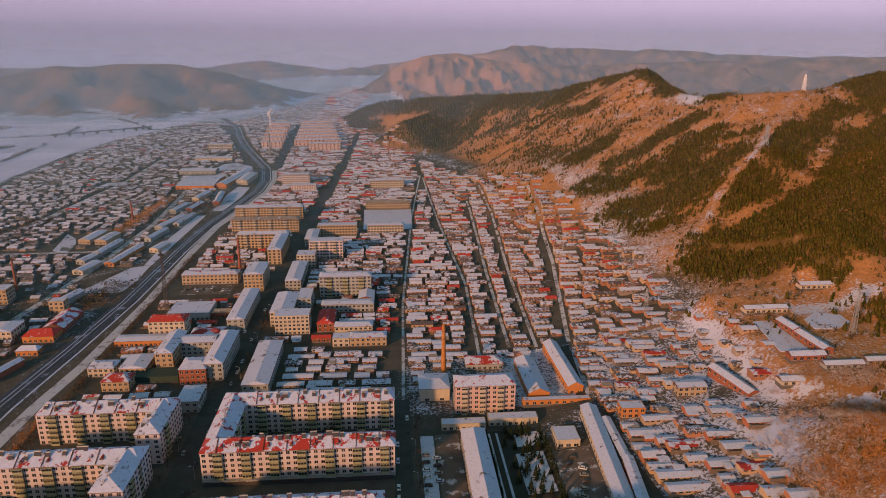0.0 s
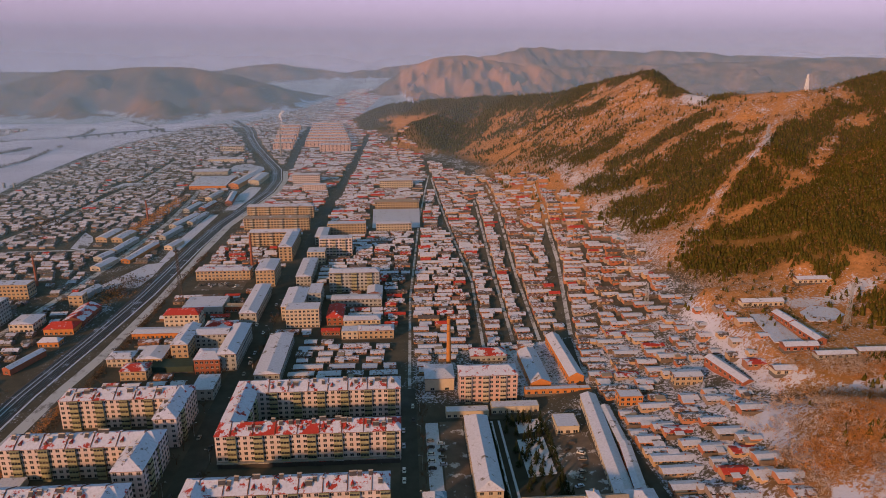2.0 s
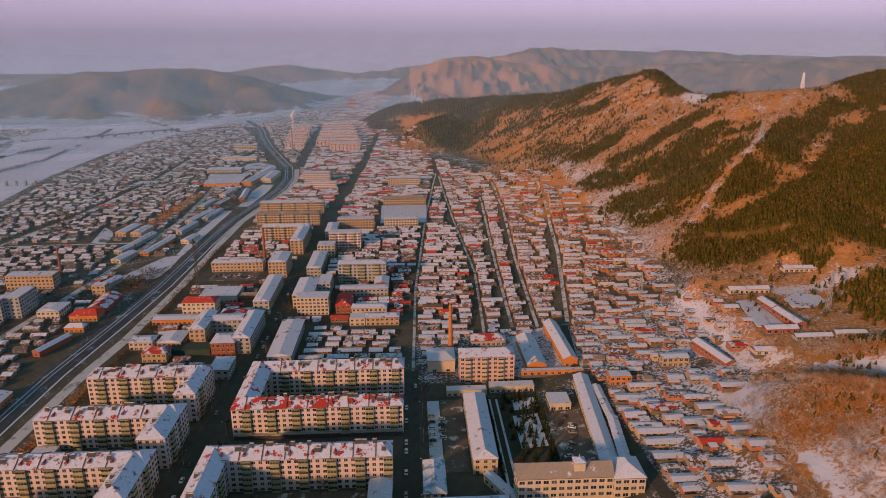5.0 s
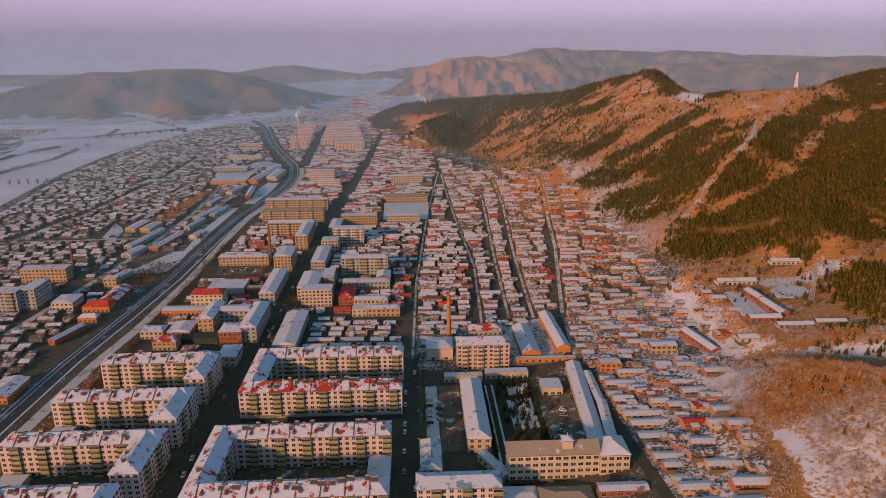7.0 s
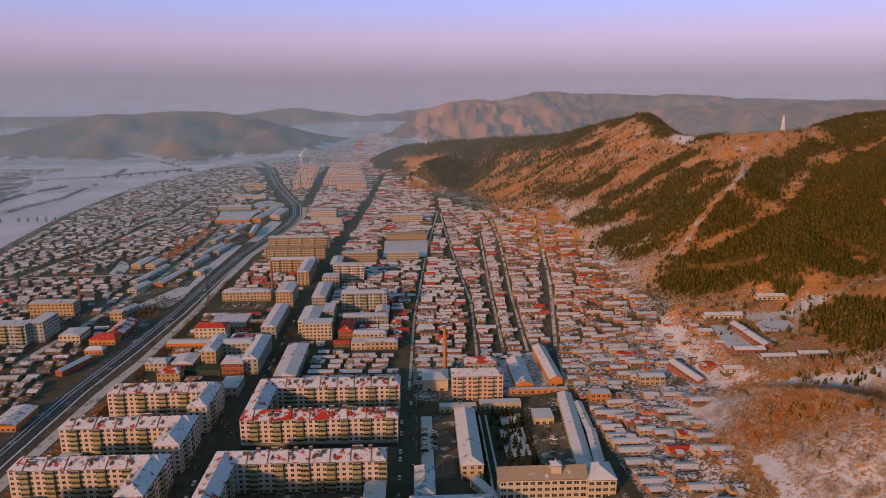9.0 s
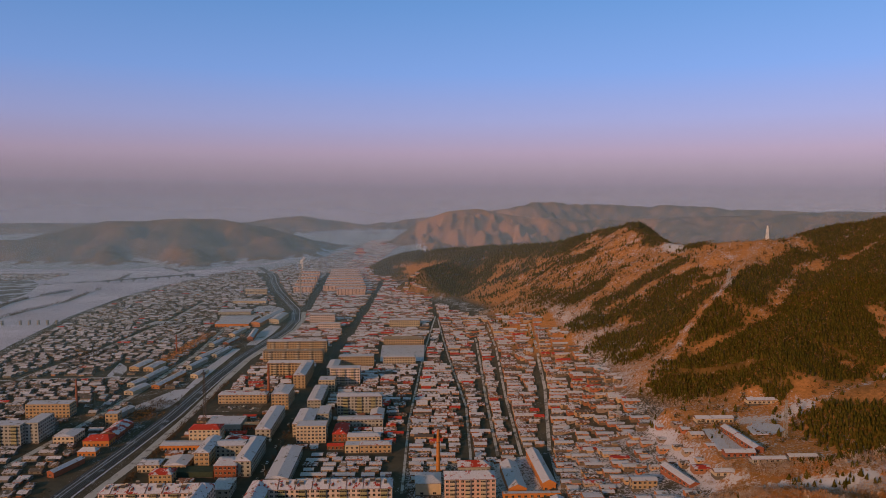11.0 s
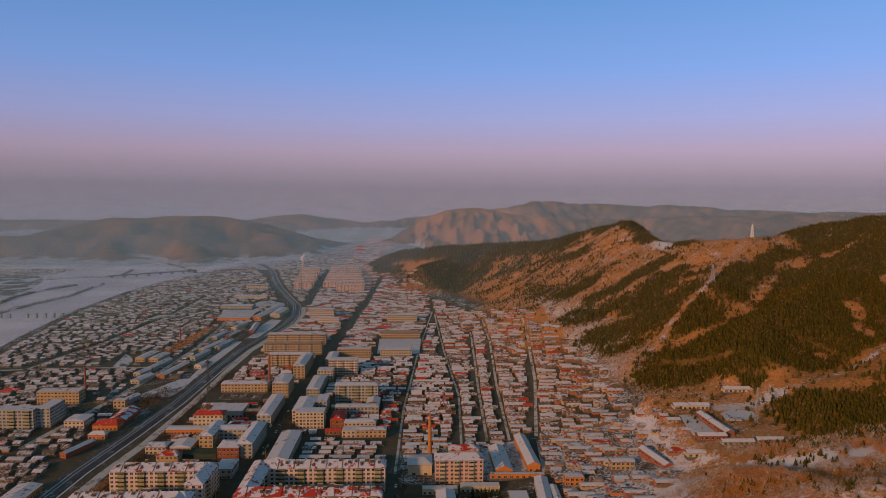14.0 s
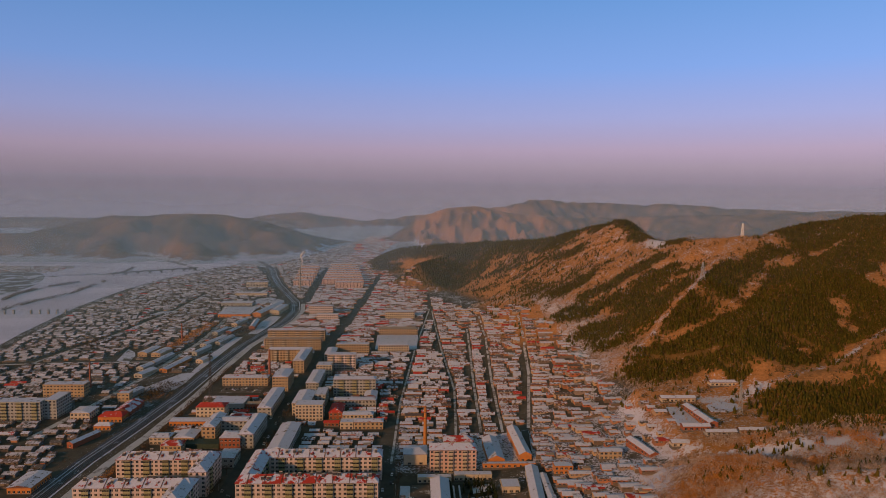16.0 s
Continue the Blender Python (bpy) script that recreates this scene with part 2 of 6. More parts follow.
MAT["bare"] = leaf_material("bare twigs", [(0.12, 0.085, 0.055), (0.15, 0.10, 0.065), (0.10, 0.075, 0.05), (0.18, 0.12, 0.07)])


def ground_material():
    m, t, b = material("winter ground", 0.95)
    b.inputs["Specular IOR Level"].default_value = 0.06
    att = t.nodes.new("ShaderNodeAttribute")
    att.attribute_name = "cover"
    s = t.nodes.new("ShaderNodeSeparateColor")
    t.links.new(att.outputs["Color"], s.inputs[0])
    soil = blend(t, step(t, grain(t, 0.08, 5), 0.3, 0.7), (0.075, 0.072, 0.06), (0.125, 0.11, 0.085))
    grass = blend(t, step(t, grain(t, 0.03, 6, 0.7), 0.3, 0.7), (0.62, 0.28, 0.105), (0.46, 0.21, 0.08))
    grass = blend(t, step(t, grain(t, 0.35, 3), 0.35, 0.75), grass, (0.26, 0.13, 0.045))
    floor = blend(t, step(t, grain(t, 0.06, 5), 0.35, 0.7), (0.115, 0.080, 0.024), (0.17, 0.098, 0.032))
    c = blend(t, s.outputs[2], soil, grass)
    c = blend(t, s.outputs[1], c, floor)
    v = maths(t, "ADD", maths(t, "MULTIPLY", grain(t, 0.06, 5, 0.7), 0.35), maths(t, "MULTIPLY", grain(t, 0.55, 5, 0.75), 0.65))
    v = maths(t, "MULTIPLY_ADD", v, 1.6, -0.3)
    fac = step(t, maths(t, "ADD", v, maths(t, "MULTIPLY_ADD", s.outputs[0], 0.7, -0.35)), 0.5, 0.6)
    snow = blend(t, step(t, grain(t, 0.02, 4), 0.3, 0.7), SNOW, (0.52, 0.52, 0.60))
    t.links.new(blend(t, fac, c, snow), b.inputs["Base Color"])
    bump(t, b, grain(t, 0.5, 4), 0.5, 0.5)
    return m


MAT["ground"] = ground_material()


def road_material(name, dark, snow):
    m, t, b = material(name, 0.75)
    c = blend(t, step(t, grain(t, 0.15, 4), 0.3, 0.75), dark, tuple(v * 1.7 for v in dark))
    c = blend(t, step(t, grain(t, 0.12, 5, 0.7), 1 - snow - 0.02, 1 - snow + 0.05), c, (0.5, 0.5, 0.52))
    t.links.new(c, b.inputs["Base Color"])
    bump(t, b, grain(t, 2, 3), 0.2, 0.03)
    return m


MAT["asphalt"] = road_material("street asphalt", (0.045, 0.045, 0.036), 0.27)
MAT["lane"] = road_material("trodden lane", (0.15, 0.14, 0.13), 0.54)
MAT["snow_road"] = road_material("snowed-over road", (0.17, 0.16, 0.16), 0.60)
MAT["garden"] = road_material("frozen garden soil", (0.035, 0.033, 0.024), 0.30)
MAT["yard"] = road_material("yard paving", (0.10, 0.08, 0.065), 0.42)


def ice_material():
    m, t, b = material("river ice under snow", 0.6)
    c = blend(t, step(t, grain(t, 0.006, 5), 0.42, 0.6), (0.76, 0.70, 0.84), (0.62, 0.57, 0.70))
    c = blend(t, maths(t, "MULTIPLY", step(t, grain(t, 0.05, 4), 0.5, 0.8), 0.4), c, (0.46, 0.43, 0.53))
    t.links.new(c, b.inputs["Base Color"])
    return m


MAT["ice"] = ice_material()


def haze_sheet_material(name, share, tint, river):
    """Tinted sheet that imitates haze in the air; clearer with height and in drifts."""
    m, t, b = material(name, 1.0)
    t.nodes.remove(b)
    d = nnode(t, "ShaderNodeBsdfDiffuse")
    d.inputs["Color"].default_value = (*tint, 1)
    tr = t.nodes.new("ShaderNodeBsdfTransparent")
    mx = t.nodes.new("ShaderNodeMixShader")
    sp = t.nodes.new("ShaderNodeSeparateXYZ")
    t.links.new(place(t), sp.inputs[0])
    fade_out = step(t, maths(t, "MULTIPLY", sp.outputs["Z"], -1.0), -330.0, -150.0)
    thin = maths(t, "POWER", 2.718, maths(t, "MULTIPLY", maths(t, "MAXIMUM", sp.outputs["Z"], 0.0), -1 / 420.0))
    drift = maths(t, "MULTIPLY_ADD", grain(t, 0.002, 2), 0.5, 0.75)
    # Denser to the west, a colour cast in place of the duller light there.
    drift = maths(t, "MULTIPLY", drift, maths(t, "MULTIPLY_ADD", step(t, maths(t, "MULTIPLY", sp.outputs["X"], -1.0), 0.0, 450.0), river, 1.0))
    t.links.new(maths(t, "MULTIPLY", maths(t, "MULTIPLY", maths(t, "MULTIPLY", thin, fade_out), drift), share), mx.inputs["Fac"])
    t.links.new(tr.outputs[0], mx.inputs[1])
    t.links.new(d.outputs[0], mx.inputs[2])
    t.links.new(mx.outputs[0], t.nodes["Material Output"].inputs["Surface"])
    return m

# ---- building tools ----
class Solid:
    """Gathers faces of boxes, prisms and blades, with a material for each, into one mesh."""

    def __init__(self):
        self.v, self.f, self.m, self.mats = [], [], [], []

    def slot(self, mat):
        if mat not in self.mats:
            self.mats.append(mat)
        return self.mats.index(mat)

    def face(self, pts, mat):
        n = len(self.v)
        self.v.extend(pts)
        self.f.append(tuple(range(n, n + len(pts))))
        self.m.append(self.slot(mat))

    def hull(self, pts, faces, mat):
        n, s = len(self.v), self.slot(mat)
        self.v.extend(pts)
        for f in faces:
            self.f.append(tuple(n + i for i in f))
            self.m.append(s)

    def box(self, x0, y0, z0, x1, y1, z1, mat, bottom=False):
        pts = [(x0, y0, z0), (x1, y0, z0), (x1, y1, z0), (x0, y1, z0), (x0, y0, z1), (x1, y0, z1), (x1, y1, z1), (x0, y1, z1)]
        faces = [(0, 1, 5, 4), (1, 2, 6, 5), (2, 3, 7, 6), (3, 0, 4, 7), (4, 5, 6, 7)]
        self.hull(pts, faces + ([(3, 2, 1, 0)] if bottom else []), mat)

    def tube(self, a, b, ra, rb, mat, sides=8, cap=True):
        a, b = Vector(a), Vector(b)
        w = (b - a).normalized()
        u = w.orthogonal().normalized()
        k = w.cross(u)
        ring = [(math.cos(2 * math.pi * i / sides), math.sin(2 * math.pi * i / sides)) for i in range(sides)]
        pts = [tuple(a + (u * c + k * s) * ra) for c, s in ring] + [tuple(b + (u * c + k * s) * rb) for c, s in ring]
        faces = [(i, (i + 1) % sides, sides + (i + 1) % sides, sides + i) for i in range(sides)]
        self.hull(pts, faces + ([tuple(range(sides, 2 * sides))] if cap else []), mat)

    def roof(self, x0, y0, x1, y1, z, rise, along, hip0, hip1, mat, edge, thick=0.25):
        """A pitched roof slab over the rectangle; hip0 and hip1 are how far the ridge's ends stand back."""
        if along == "x":
            ym = (y0 + y1) / 2
            r0, r1 = (x0 + hip0, ym, z + rise), (x1 - hip1, ym, z + rise)
        else:
            xm = (x0 + x1) / 2
            r0, r1 = (xm, y0 + hip0, z + rise), (xm, y1 - hip1, z + rise)
        c = [(x0, y0, z), (x1, y0, z), (x1, y1, z), (x0, y1, z)]
        d = [(p[0], p[1], p[2] - thick) for p in c]
        if along == "x":
            sides = [[c[0], c[1], r1, r0], [c[2], c[3], r0, r1]]
            ends = [[c[3], c[0], r0], [c[1], c[2], r1]]
        else:
            sides = [[c[1], c[2], r1, r0], [c[3], c[0], r0, r1]]
            ends = [[c[0], c[1], r0], [c[2], c[3], r1]]
        for s in sides:
            self.face(s, mat)
        for s, h in zip(ends, (hip0, hip1)):
            self.face(s, mat if h > 0.01 else edge)
        for i in range(4):
            self.face([d[i], d[(i + 1) % 4], c[(i + 1) % 4], c[i]], edge)
        self.face([d[3], d[2], d[1], d[0]], edge)

    def mesh(self, name):
        me = bpy.data.meshes.new(name)
        me.from_pydata([tuple(p) for p in self.v], [], self.f)
        for m in self.mats:
            me.materials.append(MAT[m])
        me.polygons.foreach_set("material_index", self.m)
        me.update()
        return me


def part(name, solid, parent, label="", at=None):
    """Links one mesh as a part of a thing."""
    ob = new(name, solid.mesh(name) if isinstance(solid, Solid) else solid)
    ob.parent = parent
    if at is not None:
        ob.matrix_basis = at
    if label:
        ob["label"] = label
    return ob


CLEAR = []     # footprints that stay free of small houses


def keep_clear(x0, y0, x1, y1, grow=2.0):
    CLEAR.append((min(x0, x1) - grow, min(y0, y1) - grow, max(x0, x1) + grow, max(y0, y1) + grow))


def is_clear(x0, y0, x1, y1):
    return not any(x0 < d and x1 > a and y0 < e and y1 > b for a, b, d, e in CLEAR)


def stuff(name, solid, label, category):
    return tagged(new(name, solid.mesh(name)), label, category, kind="stuff")

# ---- ground ----
def along_line(pts, x, y):
    """Distance to a line of (x, y, z) points and the height of the nearest spot on it."""
    best, height = np.full(x.shape, 1e9), np.zeros(x.shape)
    for (ax, ay, az), (bx, by, bz) in zip(pts, pts[1:]):
        dx, dy = bx - ax, by - ay
        s = np.clip(((x - ax) * dx + (y - ay) * dy) / (dx * dx + dy * dy), 0, 1)
        d = np.hypot(x - ax - s * dx, y - ay - s * dy)
        near = d < best
        best, height = np.where(near, d, best), np.where(near, az + s * (bz - az), height)
    return best, height


# crests: points along them, and the fall of their flanks
CRESTS = [
    ([(1500, 200, 260), (900, 450, 215), (720, 600, 192), (600, 720, 174), (545, 735, 168), (470, 700, 157), (423, 682, 150), (398, 722, 149), (376, 760, 143), (362, 800, 136)], 0.50),
    ([(362, 800, 136), (352, 880, 147), (347, 930, 156), (365, 965, 158), (368, 1000, 158), (340, 1045, 148), (262, 1170, 114), (175, 1400, 90), (90, 1500, 79), (-20, 1600, 62), (-80, 1720, 32)], 0.64),
    ([(423, 682, 150), (370, 620, 130), (330, 574, 112), (257, 510, 65), (225, 487, 50), (200, 466, 30)], 0.55),
    ([(600, 720, 174), (480, 590, 130), (380, 500, 101), (333, 470, 93), (300, 416, 76), (262, 400, 46)], 0.48),
    ([(720, 600, 192), (560, 450, 138), (430, 390, 94), (370, 360, 70)], 0.48),
    ([(349, 974, 160), (270, 860, 90), (195, 760, 36)], 0.62),
    ([(325, 1060, 135), (200, 980, 70), (120, 950, 14)], 0.62),
    ([(175, 1400, 88), (80, 1310, 66), (18, 1250, 56), (-4, 1235, 12)], 0.55),
    ([(176, 262, 24), (192, 235, 46), (210, 200, 59), (218, 172, 65), (300, 140, 80), (450, 110, 108), (900, 60, 160)], 0.50),
]
FAR = [
    ([(-2600, 2000, 60), (-1700, 2200, 50), (-1270, 2150, 62), (-1080, 2300, 114), (-725, 2350, 125), (-560, 2380, 98), (-393, 2500, 38), (-250, 2600, 4)], 0.30),
    ([(-100, 2700, 20), (0, 2720, 92), (137, 2720, 140), (255, 2720, 150), (420, 2750, 120), (700, 2800, 100), (1200, 2700, 120), (2400, 2600, 150)], 0.33),
    ([(385, 3820, 85), (677, 3800, 176), (1000, 3800, 158), (1457, 3780, 152), (1910, 3700, 125), (2464, 3600, 120), (3400, 3200, 130)], 0.28),
    ([(-2400, 3600, 60), (-1100, 3900, 40), (-688, 4000, 84), (-312, 4000, 34), (100, 4200, 70), (600, 4300, 120)], 0.20),
]
FOOT_Y = [60, 174, 258, 333, 420, 540, 625, 733, 835, 900, 980, 1295, 1654, 2100]
FOOT_X = [150, 156, 174, 191, 200, 205, 199, 188, 180, 150, 104, 5, -70, -160]


def rise(x, y, most=1.6):
    """The gentle climb of the town towards the foot of the eastern hill."""
    foot = np.interp(y, FOOT_Y, FOOT_X)
    top = np.interp(y, [60, 174, 420, 660, 900, 1300, 2000], [22, 24, 27, 30, 14, 5, 2])
    u = np.clip((x - foot + 140) / 140, 0, most)
    return top * u ** 1.6


def wavy(x, y, size, seed):
    """Smooth irregular waves between -1 and 1."""
    a = np.sin(x / size + seed) * np.cos(y / size * 1.13 + 2 * seed) + 0.6 * np.sin((x + y) / size * 1.9 + 3 * seed) + 0.4 * np.cos((x - 1.7 * y) / size * 2.7 + seed)
    return a / 2


LEVEL = 0.0


def height(x, y):
    x, y = np.asarray(x, float), np.asarray(y, float)
    base = rise(x, y)
    total = np.exp(base / 7.0)
    for pts, fall in CRESTS + FAR:
        d, z = along_line(pts, x, y)
        rough = ((5.0 * wavy(x, y, 38, 1.0) + 2.2 * wavy(x, y, 15, 2.0)) * np.clip(d / 60, 0, 1) if fall > 0.35 else np.minimum((34.0 * wavy(x * 1.2, y * 0.5, 80, 1.3) + 24.0 - 72.0 * np.abs(wavy(x * 1.25, y * 0.6, 50, 2.2)) - 16.0 * np.abs(wavy(x, y, 21, 0.7))) * np.clip(d / 90, 0, 1), 0.7 * fall * d))
        total = total + np.exp(np.clip((z - fall * d + rough * np.clip(z / 90, 0, 1)), -60, 400) / 7.0)
    z = 7.0 * np.log(total)
    # the level bench behind the knoll, where the farm rows stand
    bench = np.interp(x, [180, 200, 215, 260, 300, 340], [33, 39.5, 41.5, 43, 46, 56]) + 0.16 * np.clip(y - 362, 0, 60) + LEVEL
    share = np.clip((x - 184) / 16, 0, 1) * np.clip((302 - x) / 25, 0, 1) * np.clip((y - 264) / 16, 0, 1) * np.clip((404 - y) / 12, 0, 1)
    crown = 5.0 * np.clip(1 - np.abs(y - np.maximum(279 - 0.62 * (x - 202), 244)) / 26, 0, 1) * np.clip((x - 215) / 25, 0, 1)
    return z * (1 - share) + bench * share + crown


def ground_at(x, y):
    return float(height(np.array([x]), np.array([y]))[0]) - LEVEL


LEVEL = float(height(np.array([-116.0]), np.array([300.0]))[0])


def axis(spans):
    out = []
    for a, b, stepped in spans:
        out += list(np.arange(a, b, stepped))
    return np.array(out + [spans[-1][1]])


gx = axis([(-4600, -1400, 160), (-1400, -300, 25), (-300, 0, 10), (0, 560, 5), (560, 1000, 14), (1000, 2000, 40), (2000, 4600, 130)])
gy = axis([(-1500, 60, 60), (60, 620, 5), (620, 1100, 7), (1100, 1800, 14), (1800, 3000, 28), (3000, 4800, 75)])
GX, GY = np.meshgrid(gx, gy)
GZ = height(GX, GY) - LEVEL
nx, ny = len(gx), len(gy)
idx = np.arange(nx * ny).reshape(ny, nx)
quads = np.stack([idx[:-1, :-1], idx[:-1, 1:], idx[1:, 1:], idx[1:, :-1]], -1).reshape(-1, 4)
gme = bpy.data.meshes.new("ground")
gme.from_pydata(np.stack([GX, GY, GZ], -1).reshape(-1, 3).tolist(), [], quads.tolist())
gme.materials.append(MAT["ground"])
gme.polygons.foreach_set("use_smooth", np.ones(len(quads), bool))


def hill_share(x, y):
    """0 in the valley, 1 well up on a hill."""
    return np.clip((height(x, y) - LEVEL - rise(x, y, 1.0) - 4) / 8, 0, 1)


# the cleared strip under the power line
STRIP = [(418, 688, 0), (365, 626, 0), (327, 578, 0), (300, 562, 0), (263, 525, 0), (242, 497, 0)]


# woods: lines down their middles, half widths and density
WOODS = [
    ([(335, 735), (296, 732), (266, 717), (240, 718)], 11, 1.0),
    ([(312, 672), (285, 650), (244, 668), (222, 690)], 24, 0.95),
    ([(302, 612), (262, 585), (232, 565), (216, 605)], 24, 0.95),
    ([(352, 622), (332, 659)], 5, 0.9),
    ([(374, 588), (410, 606), (480, 655), (550, 690), (640, 730), (760, 700)], 19, 1.0),
    ([(352, 570), (420, 582), (520, 630), (640, 660)], 30, 0.85),
    ([(300, 530), (335, 500), (420, 515), (560, 600), (700, 640)], 30, 0.95),
    ([(262, 474), (300, 462), (380, 470), (480, 520), (640, 590)], 28, 0.95),
    ([(230, 455), (260, 438), (300, 432), (360, 440), (450, 468), (560, 500)], 19, 1.0),
    ([(338, 1060), (352, 1000), (364, 960), (362, 905), (358, 852)], 16, 1.2),
    ([(300, 1110), (262, 1170), (215, 1290), (175, 1400), (90, 1500), (-20, 1600), (-90, 1730)], 34, 1.2),
    ([(70, 1225), (62, 1270), (100, 1340), (120, 1420)], 50, 1.2),
    ([(136, 1215), (166, 1288)], 20, 0.8),
    ([(14, 1295), (-10, 1350), (-50, 1450), (-90, 1600)], 32, 1.2),
    ([(240, 1180), (205, 1130), (175, 1150)], 18, 0.6),
    ([(276, 940), (256, 1000), (225, 1010)], 14, 0.55),
    ([(250, 800), (222, 790)], 20, 0.8),
    ([(210, 850), (190, 905)], 15, 0.55),
    ([(374, 756), (366, 770)], 6, 1.0),
    ([(500, 705), (545, 735), (600, 722), (720, 610)], 20, 1.0),
    ([(285, 398), (312, 414)], 13, 0.9),
    ([(288, 335), (305, 318), (343, 312), (420, 316), (560, 330)], 32, 0.5),
    ([(290, 280), (340, 274), (420, 268), (520, 262)], 20, 0.55),
    ([(330, 412), (390, 430), (450, 452), (560, 470)], 15, 0.75),
]
CLEARINGS = [
    ([(438, 634), (388, 580), (344, 539), (310, 515), (269, 500)], 6, 0.5),
    ([(450, 630), (474, 642)], 8, 0.8),
    ([(502, 649), (530, 655)], 9, 0.8),
    ([(323, 436), (343, 428), (364, 425)], 5, 0.5),
    ([(426, 462), (446, 512)], 8, 0.8),
    ([(520, 560), (560, 590)], 14, 1.0),
    ([(246, 655), (240, 640)], 11, 0.8),
    ([(289, 368), (311, 368), (346, 388), (378, 402), (414, 416), (480, 446)], 8, 1.3),
]


def patches(lines, x, y):
    """The strongest of some soft-edged patches at a place."""
    best = np.zeros(np.shape(x))
    for pts, r, weight in lines:
        d, _ = along_line([(a, b, 0) for a, b in pts], x, y)
        d = d + r * (0.30 * wavy(x, y, 19, 4.0 + r) + 0.22 * wavy(x, y, 7, 2.0 + r))
        best = np.maximum(best, weight * np.clip(1.55 - d / r, 0, 1))
    return best


def wood_share(x, y):
    """How much of the ground pines cover."""
    hill = hill_share(x, y)
    strip, _ = along_line(STRIP, x, y)
    v = patches(WOODS, x, y)
    v = np.maximum(v, 0.62 * np.clip((x - 520) / 60, 0, 1) * np.clip(0.9 + 0.9 * wavy(x, y, 40, 6.0), 0.15, 1.2))
    v = v * (0.85 + 0.4 * wavy(x, y, 26, 5.0) + 0.4 * wavy(x, y, 11, 2.0) + 0.4 * wavy(x, y, 4.6, 1.0)) - 1.2 * patches(CLEARINGS, x, y) - 1.6 * np.clip(1.5 - strip / 5 + 0.3 * wavy(x, y, 9, 3.0), 0, 1)
    v = v - 1.2 * (y < 248 + 6 * wavy(x, y, 20, 1.0)) - 1.5 * ((y < 402) & (x < 277 + 10 * wavy(x, y, 14, 2.0)))
    loose = 0.012 + 0.09 * (wavy(x, y, 33, 2.5) > 0.25) * (wavy(x, y, 9, 1.5) > 0.1) + 0.16 * ((x < 300) & (y > 800) & (y < 1200)) * (wavy(x, y, 14, 3.5) > 0.1)
    return np.clip(1.1 * v, loose * (strip > 15), 1) * hill * ((y > 330) | (x > 268))


shore_y = [700, 831, 1044, 1279, 1452, 1626, 1830, 1972, 2235]
shore_x = [-520, -546, -577, -584, -570, -524, -479, -415, -330]
hs = hill_share(GX, GY)
ws = wood_share(GX, GY)
strip_d, _ = along_line(STRIP, GX, GY)
snow = 0.36 + 0.12 * ((GX > 0) & (GY > 402)) + 0.20 * ((GX > 112) & (GY <= 402)) * (1 - hs) - 0.20 * hs - 0.14 * ((GX < 60) & (GY < 325) & (GX > -205)) + 0.16 * ((GX > -4) & (GX < 112) & (GY > 325) & (GY < 402)) + 0.20 * np.clip(1.2 - strip_d / 5, 0, 1) * (GX > 222) * (GX < 350) + 0.5 * np.clip(1 - np.hypot((GX - 360) / 1.5, (GY - 800) / 3.5) / 14, 0, 1)
snow += 0.21 * (1 - np.clip(np.abs(GX - np.interp(GY, FOOT_Y, FOOT_X) - 14) / 36, 0, 1)) * (GY > 400) * np.clip(np.abs(GY - 445) / 40 - 0.2, 0, 1)
crest_y = np.interp(GX, [202, 216, 226, 238, 254, 295, 420], [276, 265, 251, 238, 235, 238, 230])
snow += 0.45 * np.clip(1.2 - np.abs(GY - crest_y + 3 * wavy(GX, GY, 30, 7.0)) / 7, 0, 1) * (GX > 198)
snow += 0.32 * np.clip(1.3 - np.abs(GY - np.interp(GX, [240, 289, 311, 346, 378, 414, 480], [362, 366, 368, 388, 402, 416, 446])) / 7, 0, 1) * (GX > 240)
snow += 0.05 * hs * (GY > 420) * (GY < 1100)
snow += 0.14 * ((GX > -312) & (GX < -236) & (GY > 470) & (GY < 1000)) + 0.15 * ((GX > 66) & (GX < 112) & (GY > 330) & (GY < 402))
snow += 0.34 * ((GY < 262) & (GX > 160)) + 0.12 * ((GY < 186) & (GX > 160)) - 0.22 * np.clip(1.4 - np.hypot((GX - 205) / 30, (GY - 205) / 16), 0, 1) + 0.45 * np.clip(1.3 - along_line([(166, 184, 0), (162, 164, 0), (159, 146, 0), (157, 110, 0)], GX, GY)[0] / 3, 0, 1) - 0.06 * (GY > 1900) * hs + 0.30 * ((GY > 1700) & (hs < 0.3) & (GX < 60)) + 0.27 * ((GX > 188) & (GX < 300) & (GY > 270) & (GY < 404))
snow += 0.3 * np.clip(1 - np.abs(GX - np.interp(GY, shore_y, shore_x)) / 40, 0, 1) * (GY > 690)
snow += 0.09 * hs * (GY > 560) * (GY < 1200) - 0.06 * ws - 0.10 * ((GX < -240) & (GY < 1300)) - 0.20 * ((GX > 0) & (GX < 190) & (GY > 402) & (GY < 1300)) - 0.12 * ((GX > -205) & (GX <= 0) & (GY > 325) & (GY < 1000))
# Patchy dark and light tone on the far hills imitates shaded and sunlit ridges.
far_tone = (GY > 1900) * np.clip(hs * 1.5, 0, 1) * np.clip(0.55 + 0.8 * wavy(GX, GY, 70, 3.0) + 0.3 * (GX < 0) - 0.5 * (GX > 0), 0, 1)
# Extra white on the eastern far hills stands in for their sunlit faces.
snow += 0.12 * (GY > 1900) * (GX > 0) * hs
snow -= 0.3 * far_tone
